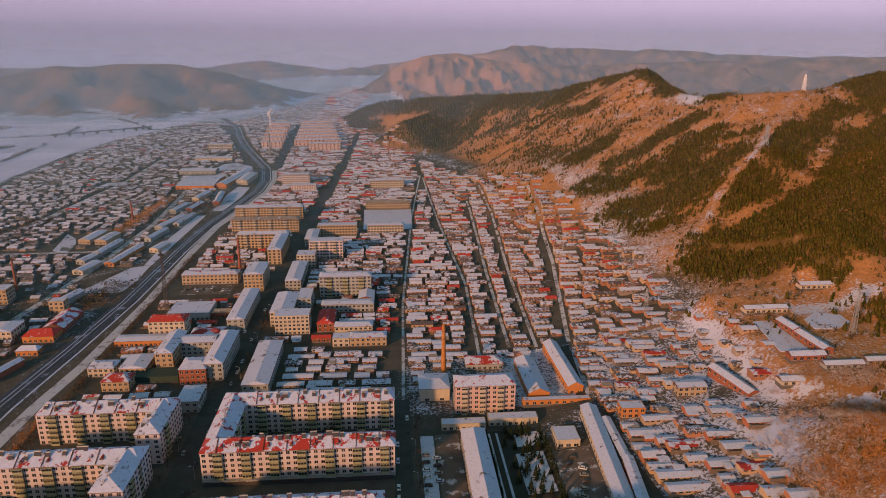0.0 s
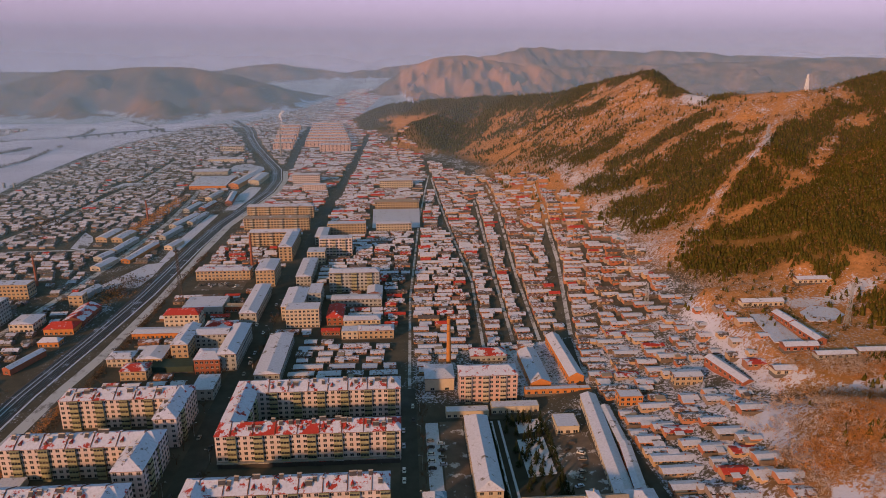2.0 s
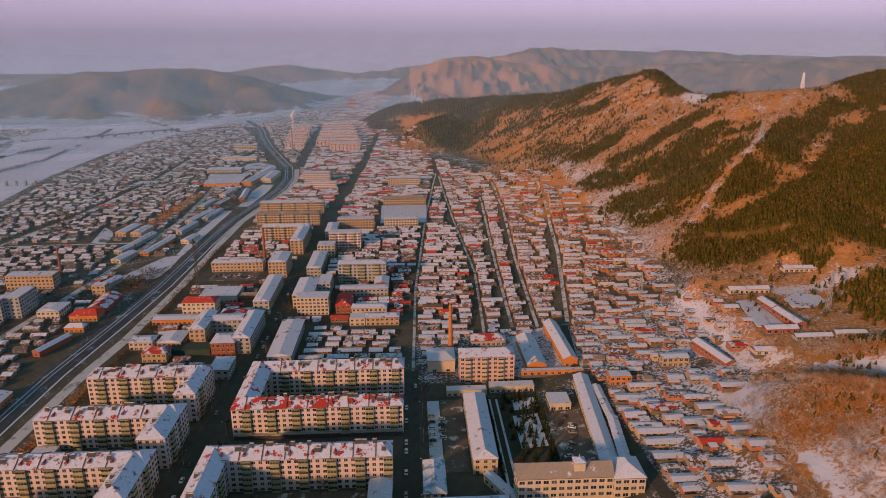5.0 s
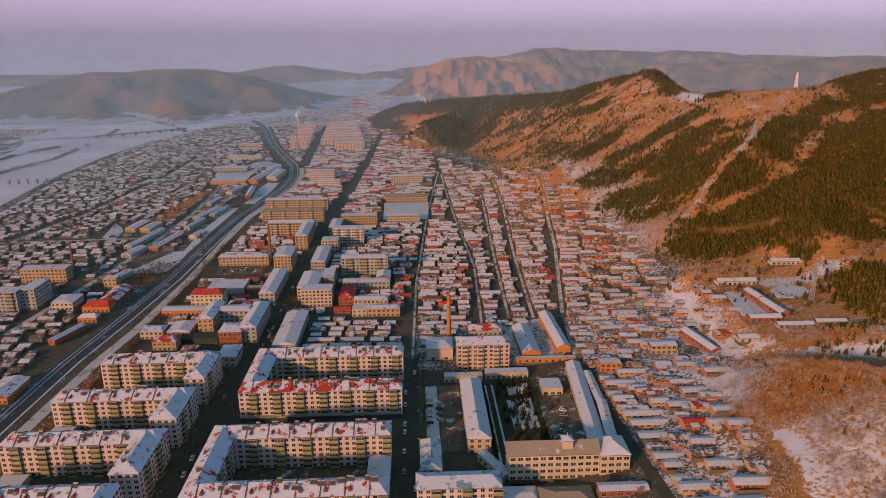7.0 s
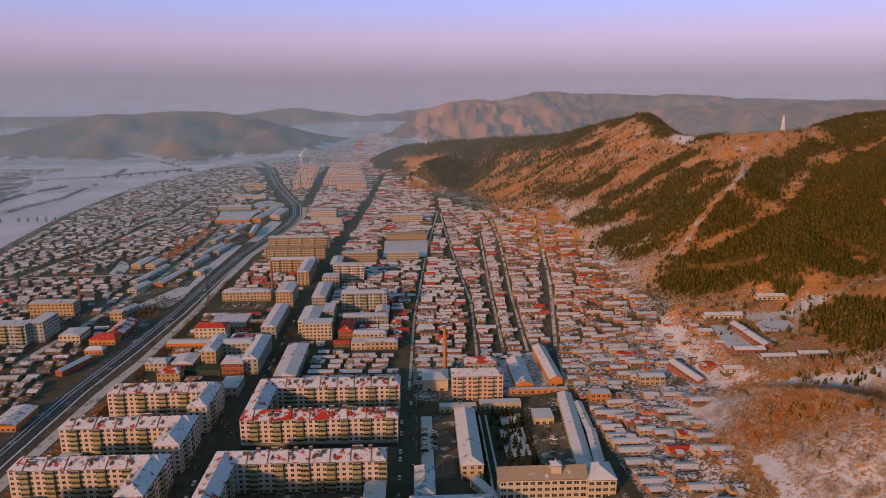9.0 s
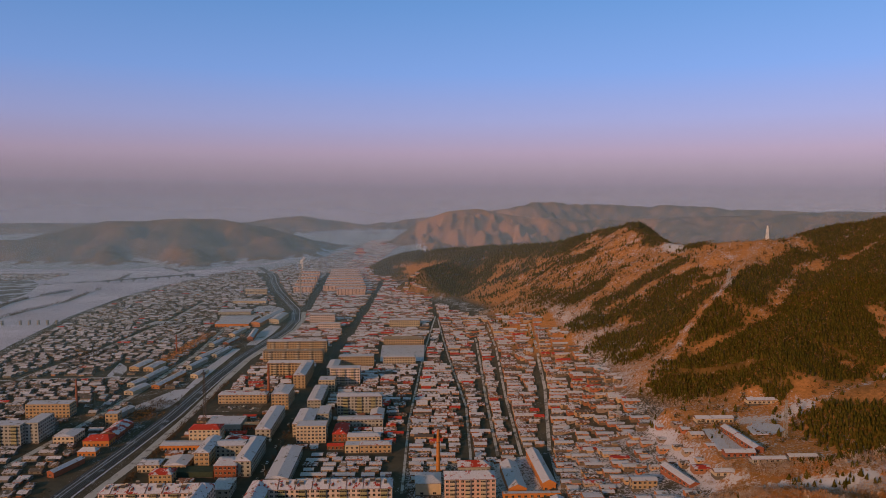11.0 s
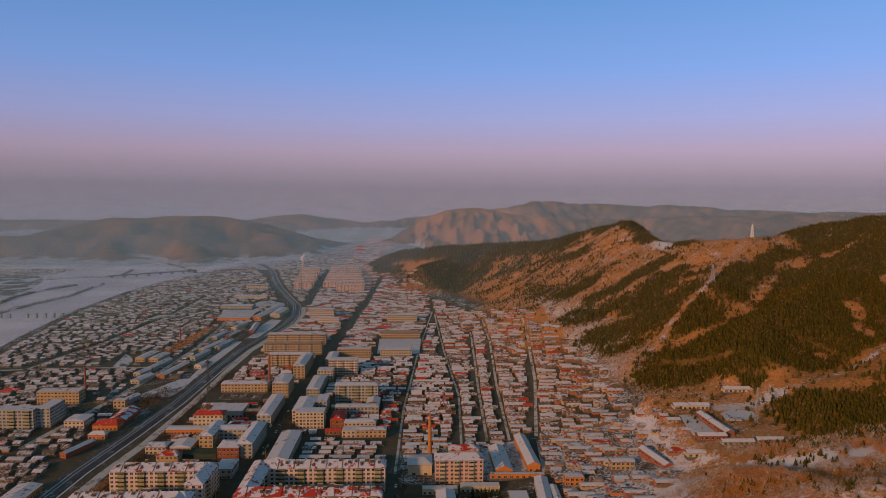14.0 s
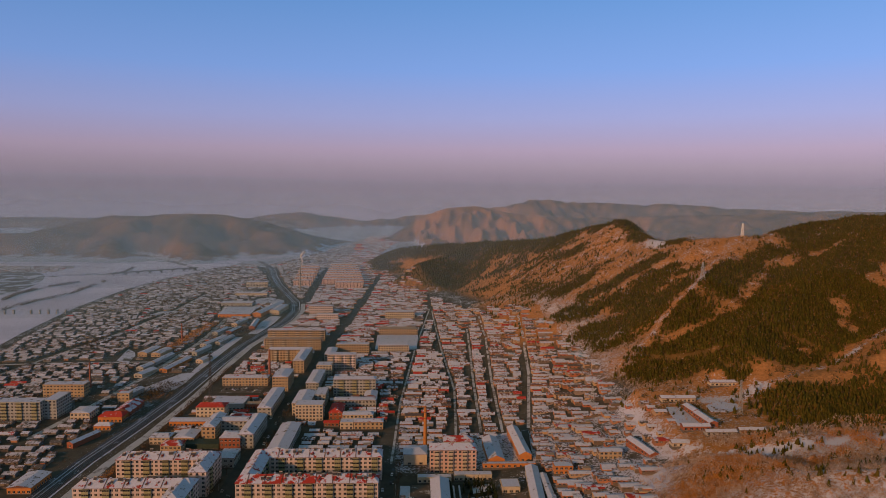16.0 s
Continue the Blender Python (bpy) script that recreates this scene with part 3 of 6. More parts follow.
cover = np.stack([np.clip(snow, 0, 1), np.clip(ws * 1.3 + far_tone + 0.45 * ((GY < 285) & (GX > 140)) * np.clip(0.6 + wavy(GX, GY, 14, 5.0), 0, 1), 0, 1), np.clip(hs * 1.2, 0, 1), np.ones_like(hs)], -1).reshape(-1, 4)
attr = gme.color_attributes.new("cover", "FLOAT_COLOR", "POINT")
attr.data.foreach_set("color", cover.astype(np.float32).ravel())
gme.update()
ground = tagged(new("ground", gme), "snow-dusted valley floor and wooded winter hills", "ground", kind="structure")


def on_ground(x, y):
    """The height of the ground mesh at a place."""
    i = min(max(int(np.searchsorted(gx, x)) - 1, 0), nx - 2)
    j = min(max(int(np.searchsorted(gy, y)) - 1, 0), ny - 2)
    u, v = (x - gx[i]) / (gx[i + 1] - gx[i]), (y - gy[j]) / (gy[j + 1] - gy[j])
    return float(GZ[j, i] * (1 - u) * (1 - v) + GZ[j, i + 1] * u * (1 - v) + GZ[j + 1, i] * (1 - u) * v + GZ[j + 1, i + 1] * u * v)


def ribbon(name, pts, width, mat, lift, label, category):
    """A strip of road, bed or lane that follows the ground."""
    s, rows = Solid(), []
    line = []
    for (ax, ay), (bx, by) in zip(pts, pts[1:]):
        n = max(1, int(math.hypot(bx - ax, by - ay) / 12))
        line += [(ax + (bx - ax) * i / n, ay + (by - ay) * i / n) for i in range(n)]
    line.append(pts[-1])
    for i, (x, y) in enumerate(line):
        a, b = line[max(i - 1, 0)], line[min(i + 1, len(line) - 1)]
        d = Vector((b[0] - a[0], b[1] - a[1])).normalized()
        rows.append([(x - d.y * k * width / 2, y + d.x * k * width / 2, ground_at(x - d.y * k * width / 2, y + d.x * k * width / 2) + lift) for k in (1, -1)])
    for (a, b), (c, d) in zip(rows, rows[1:]):
        s.face([b, d, c, a], mat)
        s.face([(b[0], b[1], b[2] - 0.6), (d[0], d[1], d[2] - 0.6), d, b], mat)
        s.face([(c[0], c[1], c[2] - 0.6), (a[0], a[1], a[2] - 0.6), a, c], mat)
    for x, y in line:
        keep_clear(x - width / 2, y - 7, x + width / 2, y + 7, 0.5)
    return tagged(new(name, s.mesh(name)), label, category, kind="structure")


def sheet(name, outline, z, mat, label, category):
    s = Solid()
    s.face([(x, y, z) for x, y in outline], mat)
    n = len(outline)
    for i in range(n):
        (a, b), (c, d) = outline[i], outline[(i + 1) % n]
        s.face([(a, b, z - 0.6), (c, d, z - 0.6), (c, d, z), (a, b, z)], mat)
    return tagged(new(name, s.mesh(name)), label, category, kind="structure")


# river: near shore, then the far bank back
near = list(zip(shore_x, shore_y))
far_bank = [(-330, 2300), (-500, 2150), (-634, 2010), (-785, 1790), (-1090, 1810), (-1700, 1800), (-2600, 1700), (-2600, 500), (-560, 300)]
sheet("river", [(-500, 300)] + near + far_bank, 0.25, "ice", "frozen river covered with pale wind-blown snow", "river")

sheet("floodplain", [(-1500, 1650), (-1069, 1668), (-1021, 1698), (-940, 1600), (-847, 1462), (-800, 1330), (-784, 1238), (-784, 1188), (-900, 1050), (-1500, 1000)], 0.55, "floodplain", "snowy floodplain with scrub beside the river channel", "floodplain")
BANKS = [
    [(-700, 940), (-684, 1020), (-680, 1104), (-663, 1205), (-672, 1300), (-679, 1394)],
    [(-744, 1121), (-762, 1200), (-759, 1275), (-730, 1372)],
    [(-846, 1468), (-779, 1509), (-706, 1536), (-732, 1673)],
    [(-568, 1618), (-590, 1690), (-625, 1737), (-703, 1831)],
    [(-556, 1612), (-500, 1645), (-441, 1678)],
]
for number, pts in enumerate(BANKS, 1):
    ribbon("river_bank_%d" % number, pts, (4, 5, 10, 3, 8)[number - 1], "floodplain", 0.62, "low dark bank in the river ice", "river bank")
ribbon("road_main", [(-109, 60), (-109, 360), (-104, 530), (-100, 600)], 14, "asphalt", 0.16, "dark main street of asphalt between buildings", "street")
ribbon("road_far", [(-100, 600), (-100, 725), (-95, 825), (-87, 1017), (-78, 1266), (-74, 1400), (-72, 1500)], 8, "asphalt", 0.15, "dark far end of the main street", "street")
ribbon("avenue", [(-187, 1105), (-192, 1168), (-200, 1300), (-208, 1438), (-217, 1693)], 13, "asphalt", 0.15, "broad dark avenue between new flats", "street")
ribbon("road_mid", [(-2, 60), (-1, 345)], 9, "asphalt", 0.12, "narrow shaded asphalt side street", "street")
ribbon("road_rail", [(-222, 60), (-212, 351), (-206, 405), (-202, 520), (-203, 656), (-201, 746), (-183, 870), (-176, 930), (-178, 1011), (-190, 1090)], 7.5, "snow_road", 0.10, "snowy road beside the railway", "road")
ribbon("road_school", [(115, 110), (111, 190), (109, 240), (102, 320), (110, 400)], 5.5, "asphalt", 0.14, "narrow street behind the school", "street")
ribbon("lane_1", [(52, 395), (58, 540), (50, 735), (43, 990)], 2.2, "lane", 0.10, "narrow snowy lane between houses", "lane")
ribbon("lane_2", [(74, 410), (80, 570), (86, 700), (91, 830)], 2.4, "lane", 0.10, "narrow snowy lane between houses", "lane")
ribbon("lane_3", [(92, 405), (99, 560), (110, 740), (114, 900)], 2.4, "lane", 0.10, "narrow snowy lane between houses", "lane")
ribbon("lane_4", [(114, 405), (139, 560), (150, 670), (160, 790)], 3.0, "lane", 0.10, "narrow snowy lane between houses", "lane")
ribbon("lane_5", [(0, 345), (3, 500), (18, 760), (32, 930), (40, 1010)], 2.0, "lane", 0.10, "narrow snowy lane between houses", "lane")
RAIL = [(-238, 60), (-232, 351), (-225, 430), (-219, 520), (-217, 657), (-213, 747), (-198, 870), (-191, 930), (-192, 1011), (-208, 1108), (-247, 1225), (-288, 1351), (-332, 1510), (-352, 1600), (-383, 1705), (-440, 1850)]
ribbon("railway_bed", RAIL, 14, "ballast", 0.22, "dark ballast bed of a railway with several tracks", "railway")

ribbon("road_west", [(-300, 400), (-288, 504), (-279, 605), (-275, 763), (-284, 900), (-300, 1050)], 6, "lane", 0.10, "narrow street west of the railway under snow", "street")
ribbon("road_cross", [(-520, 640), (-400, 655), (-279, 660)], 4, "lane", 0.09, "narrow snowy street between western houses", "street")
ribbon("road_river", [(-470, 420), (-440, 620), (-410, 800), (-395, 1000), (-400, 1200)], 4.5, "lane", 0.09, "narrow snowy street towards the river", "street")
for number, outline in enumerate(([(-268, 540), (-231, 540), (-228, 570), (-230, 612), (-246, 604)], [(-342, 664), (-324, 655), (-330, 690), (-338, 708), (-354, 727)], [(-224, 822), (-211, 822), (-204, 900), (-204, 960), (-222, 966), (-226, 914)],
                                  [(-289, 1090), (-226, 1098), (-232, 1128), (-265, 1166), (-284, 1150)], [(-236, 612), (-229, 612), (-228, 690), (-226, 800), (-236, 800), (-240, 700)], [(-420, 980), (-385, 985), (-380, 1010), (-416, 1006)]), 1):
    sheet("snow_field_%d" % number, outline, 0.12, "snow_field", "open snow-covered yard beside the railway", "snow field")
    keep_clear(min(p[0] for p in outline), min(p[1] for p in outline), max(p[0] for p in outline), max(p[1] for p in outline), 0)
field = [(239, 333), (252, 332), (266, 341), (267, 352), (254, 357), (241, 347)]
sheet("snow_field_7", field, max(ground_at(x, y) for x, y in field) + 0.1, "snow_field", "fenced oval of untouched snow", "snow field")
yard = [(205, 309), (222, 307), (222, 350), (211, 350)]
sheet("snow_field_8", yard, max(ground_at(x, y) for x, y in yard) + 0.05, "snow_field", "snow-covered farm yard between rows", "snow field")

# ---- large buildings ----
def window_mesh(w, h, name):
    """Dark panes in a pale frame, with a mullion and a sill; the wall's face is y = 0, outside is -y."""
    s = Solid()
    s.box(-w / 2, -0.05, 0, w / 2, 0.02, h, "glass")
    s.box(-0.05, -0.09, 0.05, 0.05, -0.04, h, "frame")
    s.box(-w / 2 - 0.1, -0.18, -0.12, w / 2 + 0.1, 0.0, 0, "frame")
    return s.mesh(name)


WINDOW = window_mesh(1.7, 1.45, "window")
WINDOW_WIDE = window_mesh(2.3, 1.5, "window")


def balcony_mesh(w, wall):
    """One floor of a glazed balcony bay."""
    s = Solid()
    s.box(-w / 2, -1.25, 0.0, w / 2, 0.0, 1.25, wall, True)
    s.box(-w / 2 + 0.06, -1.19, 1.25, w / 2 - 0.06, 0.0, 2.3, "glass")
    for k in (-1, -0.33, 0.33, 1):
        s.box(k * (w / 2 - 0.05) - 0.05, -1.24, 1.05, k * (w / 2 - 0.05) + 0.05, -1.16, 2.35, wall)
    s.box(-w / 2, -1.25, 2.35, w / 2, 0.0, 2.6, wall)
    return s.mesh("balcony")


BALCONY = balcony_mesh(4.3, "balcony")
BALCONY_CREAM = balcony_mesh(3.4, "facade_cream")
FACING = {"s": 0, "e": 90, "n": 180, "w": 270}


def face_spots(x0, y0, x1, y1, side):
    """A wall's length and a function from the way along it to a place."""
    if side in "sn":
        return x1 - x0, (lambda d: (x0 + d, y0)) if side == "s" else (lambda d: (x1 - d, y1))
    return y1 - y0, (lambda d: (x1, y0 + d)) if side == "e" else (lambda d: (x0, y1 - d))


def far_window(s, x, y, z, side):
    """A dark window on a far wall."""
    w, d = (0.95, 0.06) if side in "sn" else (0.06, 0.95)
    s.box(x - w, y - d, z, x + w, y + d, z + 1.5, "glass")


dormer_solid = Solid()
dormer_solid.hull([(-0.6, -0.8, -0.5), (0.6, -0.8, -0.5), (0.6, -0.8, 0.5), (0, -0.8, 1.0), (-0.6, -0.8, 0.5)], [(0, 1, 2, 3, 4)], "plinth")
dormer_solid.hull([(-0.75, -1.0, 0.42), (0, -1.0, 1.1), (0.75, -1.0, 0.42), (-0.75, 2.2, 0.5), (0, 2.6, 1.15), (0.75, 2.2, 0.5), (-0.6, -0.8, -0.6), (0.6, -0.8, -0.6)], [(0, 1, 4, 3), (1, 2, 5, 4), (0, 3, 6), (2, 7, 5)], "red_bare")
DORMER = dormer_solid.mesh("dormer")


def wing(thing, base, x0, y0, x1, y1, floors, storey, wall, roof, along, hips, rise_m, sides="swe", shop=False, bays=0, win=None, pitch=3.2, over=0.45, balcony=None, reach=(0, 0), first=0.0):
    """One straight wing of a building: wall, roof, windows and balconies."""
    cx, cy = thing.location.x, thing.location.y
    z = floors * storey + first
    s = Solid()
    a, b, c, d = x0 - cx, y0 - cy, x1 - cx, y1 - cy
    s.box(a, b, -1.5, c, d, z, wall)
    s.box(a - 0.04, b - 0.04, -1.5, c + 0.04, d + 0.04, 0.7, "plinth")
    part("wall", s, thing)
    s = Solid()
    r = [a - over, b - over, c + over, d + over]
    if along == "x":
        r[0], r[2] = r[0] - reach[0], r[2] + reach[1]
    else:
        r[1], r[3] = r[1] - reach[0], r[3] + reach[1]
    if rise_m > 0:
        s.roof(*r, z + 0.25, rise_m, along, hips[0], hips[1], roof, "eave")
        if rise_m > 3.4 and along == "x" and roof.startswith("red_snow"):
            # low fire walls across the roof, and a small red dormer in each bay
            bays_n = int((r[2] - r[0] - 16) / 10)
            for i in range(bays_n + 1):
                px = r[0] + 8 + i * (r[2] - r[0] - 16) / bays_n
                for y_out, y_in in ((r[1], (b + d) / 2), (r[3], (b + d) / 2)):
                    lo, hi = z + 0.25, z + 0.25 + rise_m
                    s.hull([(px - 0.16, y_out, lo), (px + 0.16, y_out, lo), (px + 0.16, y_in, hi), (px - 0.16, y_in, hi), (px - 0.16, y_out, lo + 0.4), (px + 0.16, y_out, lo + 0.4), (px + 0.16, y_in, hi + 0.4), (px - 0.16, y_in, hi + 0.4)],
                           [(4, 5, 6, 7), (0, 4, 7, 3), (1, 2, 6, 5), (0, 1, 5, 4)], "eave")
                if i < bays_n:
                    part("dormer", DORMER, thing, "small red roof dormer", at=pose(px + 2.2, b + (d - b) * 0.17, z + 0.25 + rise_m * 0.38))
    else:
        s.box(a - 0.1, b - 0.1, z, c + 0.1, d + 0.1, z + 0.5, wall)
        s.box(a + 0.25, b + 0.25, z + 0.3, c - 0.25, d - 0.25, z + 0.504, roof)
    part("roof", s, thing)
    win = win or WINDOW
    seen_sides = [k for k in sides if k == "s" or (k == "e" and x1 < 0) or (k == "w" and x0 > 20)]
    grid = Solid()
    for side in seen_sides:
        length, spot = face_spots(a, b, c, d, side)
        n = max(1, int(length / pitch))
        gap = length / n
        for i in range(n):
            on_bay = bays and side in "se" and n > 5 and i % bays == bays // 2
            for f in range(floors):
                px, py = spot((i + 0.5) * gap)
                h = first + f * storey
                if shop and f == 0 and side == "s":
                    continue
                if y0 > 560 and not on_bay:
                    far_window(grid, px, py, h + 0.95, side)
                elif on_bay:
                    part("balcony", balcony or BALCONY, thing, at=pose(px, py, h + 0.1, 0, 0, FACING[side]))
                else:
                    part("window", win, thing, at=pose(px, py, h + 0.95, 0, 0, FACING[side]))
    if grid.f:
        tagged(part("glazing", grid, thing), kind="stuff")
    if shop:
        s = Solid()
        s.box(a + 0.5, b - 1.6, 0, c - 0.5, b - 0.02, 2.7, "shop")
        s.box(a + 0.3, b - 1.9, 2.7, c - 0.3, b - 0.02, 3.1, "concrete")
        part("shop_front", s, thing, "dark shop fronts under a ledge")
        k = a + 3
        while k < c - 6:
            w = random.uniform(3, 6)
            s = Solid()
            s.box(k, b - 1.75, 2.35, k + w, b - 1.62, 2.95, random.choice(["red_sign", "red_sign", "frame", "balcony"]))
            part("sign_board", s, thing, "plain sign board over a shop")
            k += w + random.uniform(2, 7)
    keep_clear(x0, y0, x1, y1, 3)
    return z


def building(name, x, y, label, category="building", group=""):
    ob = new(name)
    ob.location = (x, y, ground_at(x, y))
    return tagged(ob, label, category, group)


# roof furniture, each a thing of its own
def solar_heater(k):
    ob = new("solar_heater")
    s = Solid()
    s.tube((-1.3 * k, 0.45, 1.7), (1.3 * k, 0.45, 1.7), 0.36, 0.36, "tank", 8)
    part("tank", s, ob, "steel water tank")
    s = Solid()
    s.hull([(-1.2 * k, -1.1, 0.2), (1.2 * k, -1.1, 0.2), (1.2 * k, 0.25, 1.5), (-1.2 * k, 0.25, 1.5), (-1.2 * k, -1.0, 0.1), (1.2 * k, -1.0, 0.1), (1.2 * k, 0.35, 1.4), (-1.2 * k, 0.35, 1.4)],
           [(0, 1, 2, 3), (4, 7, 6, 5), (0, 4, 5, 1), (1, 5, 6, 2), (3, 2, 6, 7), (0, 3, 7, 4)], "panel")
    part("panel", s, ob, "dark glass collector")
    s = Solid()
    s.box(-1.2 * k, -1.15, -0.8, 1.2 * k, -1.05, 0.16, "lattice")
    s.box(-1.2 * k, -1.05, -0.8, 1.2 * k, 0.55, -0.1, "lattice")
    part("frame", s, ob)
    return tagged(ob, "small solar water heater on a snowy roof", "solar heater", "solar heaters on the roofs")


def roof_vent():
    ob = new("roof_vent")
    s = Solid()
    s.box(-0.55, -0.45, -0.9, 0.55, 0.45, 0.7, "concrete")
    part("shaft", s, ob)
    s = Solid()
    s.box(-0.7, -0.6, 0.7, 0.7, 0.6, 0.85, "eave")
    s.box(-0.6, -0.5, 0.85, 0.6, 0.5, 0.98, "snow_roof")
    part("cap", s, ob, "snow-covered cap")
    return tagged(ob, "square concrete vent on a snowy roof", "vent", "vents on the roofs")


HEATER, HEATER_PAIR, VENT = solar_heater(0.8), solar_heater(1.3), roof_vent()
used = {}


def put(proto, m):
    """The first use takes the thing itself, the later ones copy it."""
    if proto not in used:
        used[proto] = True
        proto.matrix_basis = m
        return proto
    return copy_thing(proto, m)


def dress_roof(x0, y0, x1, y1, z, rise_m, along, n, vents):
    """Heaters and vents along a pitched roof."""
    for i in range(n):
        u = (i + random.uniform(0.2, 0.8)) / n
        off = random.uniform(-0.28, 0.05)
        lift = z + 0.25 + rise_m * (1 - abs(off) * 2) * 0.93
        if along == "x":
            x, y = x0 + 3 + u * (x1 - x0 - 6), (y0 + y1) / 2 + off * (y1 - y0)
        else:
            x, y = (x0 + x1) / 2 + off * (x1 - x0), y0 + 3 + u * (y1 - y0 - 6)
        proto = VENT if random.random() < vents else HEATER if random.random() < 0.75 else HEATER_PAIR
        put(proto, pose(x, y, ground_at((x0 + x1) / 2, (y0 + y1) / 2) + lift, 0, 0, random.uniform(-6, 6)))


ST = 2.9
E6 = 6 * ST


def courtyard_block(x0, x1, ya, yb, yc, yd, wx, roof_front):
    """Two long slabs joined by a wing on the street side, round a court that is open on the other side."""
    t = building("apartment_block", x0, ya, "pale six-storey apartment block round a court, red roof under snow", "apartment block", "apartment blocks by the main street")
    wing(t, 0, x0, ya, x1, yb, 6, ST, "facade", roof_front, "x", (6, 5), 3.6, "swen", True, 4)
    wing(t, 0, x0, yc, x1, yd, 6, ST, "facade", "red_snow", "x", (6, 5), 3.6, "swen", False, 4)
    wing(t, 0, x0, yb, wx, yc, 6, ST, "facade", "red_snow", "y", (0, 0), 3.6, "we", False, 4, reach=(6.5, 6.5))
    dress_roof(x0 + 8, ya, x1, yb, E6, 3.6, "x", 20, 0.35)
    dress_roof(x0 + 8, yc, x1, yd, E6, 3.6, "x", 20, 0.35)
    dress_roof(x0, yb, wx, yc, E6, 3.6, "y", 8, 0.8)
    keep_clear(x0, ya, x1, yd, 6)
    return t


def corner_block(x0, x1, ya, yb, wx, yw):
    """A long slab with a short wing along the street."""
    t = building("apartment_block", x0, ya, "pale six-storey apartment block with a wing along the street", "apartment block", "apartment blocks by the railway")
    wing(t, 0, x0, ya, x1, yb, 6, ST, "facade", "red_snow", "x", (6, 5), 3.6, "swe", False, 4)
    wing(t, 0, wx, yw, x1, ya, 6, ST, "facade", "dark_snow", "y", (6, 0), 3.6, "swe", False, 4, reach=(0, 7))
    dress_roof(x0, ya, wx, yb, E6, 3.6, "x", 17, 0.4)
    dress_roof(wx, yw, x1, ya, E6, 3.6, "y", 5, 0.8)
    keep_clear(x0 - 4, yw, x1, yb, 6)
    return t


courtyard_block(-97, -5.5, 270.5, 283.5, 314, 328, -84.5, "red_snow_bare")
courtyard_block(-100, -10.5, 176.5, 189, 223.5, 236.5, -88, "red_snow")
corner_block(-190, -121, 311, 325, -133, 289)
corner_block(-197, -122.5, 265, 278.5, -136.5, 244)
corner_block(-201, -124, 222, 235, -137.5, 197)
corner_block(-205, -129, 177, 190, -140, 160)


def slab(name, x0, y0, x1, y1, floors, wall, roof, label, rise_m=0.0, along="x", hips=(0, 0), sides="swe", bays=0, storey=ST, win=None, pitch=3.2, category="building", group="", balcony=None, shop=False, first=0.0):
    t = building(name, (x0 + x1) / 2, (y0 + y1) / 2, label, category, group)
    wing(t, 0, x0, y0, x1, y1, floors, storey, wall, roof, along, hips, rise_m, sides, shop, bays, win, pitch, balcony=balcony, first=first)
    return t


# beside the school
slab("apartment_building", 29, 326, 63, 340, 6, "facade_pink", "red_snow", "pale pink six-storey apartment building with glazed balconies", 3.0, "x", (5, 5), bays=3, group="apartment buildings", category="apartment building", balcony=BALCONY_CREAM)
slab("hall", 9.5, 341, 27, 360, 1, "facade_cream", "snow_roof", "cream boiler hall with a snowy low roof", 2.0, "x", (6, 6), storey=8.5, win=WINDOW_WIDE, pitch=6)
slab("apartment_building", 2.5, 179, 40, 191, 6, "facade", "blue_snow", "six-storey apartment building with snow on a blue roof", 2.4, "x", (4, 4), "swe", 4, group="apartment buildings", category="apartment building")
slab("low_building", 4.5, 206, 14.5, 232, 3, "facade_cream", "blue_snow", "narrow three-storey building with a patchy snowy roof", 2.4, "y", (3, 3), "swe")
slab("garage_row", -21, 191, -10.6, 221, 2, "facade_grey", "snow_roof", "low grey building under smooth snow", 1.2, "y", (0, 0), "e", storey=3.2)
slab("school_wing", 29, 231, 41, 296, 3, "facade_cream", "snow_roof", "long three-storey school wing with a snowy gable roof", 3.2, "y", (4, 4), "swe", storey=3.0, category="school")
slab("gate_house", 20, 309, 44, 315, 1, "facade_cream", "snow_roof", "single-storey gate house under snow", 0, "x", sides="s", storey=4)
slab("gate_house", 46, 311, 73, 317.5, 1, "facade_cream", "snow_roof", "single-storey row beside the school gate", 0, "x", sides="s", storey=4.4)
slab("school_annex", 77, 283, 89, 296, 1, "facade_cream", "snow_roof", "small school annex under snow", 0, "x", storey=4.5, win=WINDOW_WIDE)
slab("low_row", 41, 182, 57, 193, 1, "plinth", "snow_roof", "low dark shop row beside the flats", 0.8, "x", (2, 2), "s", storey=5.0)
slab("low_row", 58, 176, 82, 190, 1, "facade_grey", "tan_roof", "low hipped pavilion south of the school", 2.6, "x", (7, 7), "s", storey=3.6)
slab("low_row", 84, 180, 106, 186, 1, "brick", "snow_roof", "long low brick row behind the school", 0.9, "x", (0, 0), "s", storey=3.4)


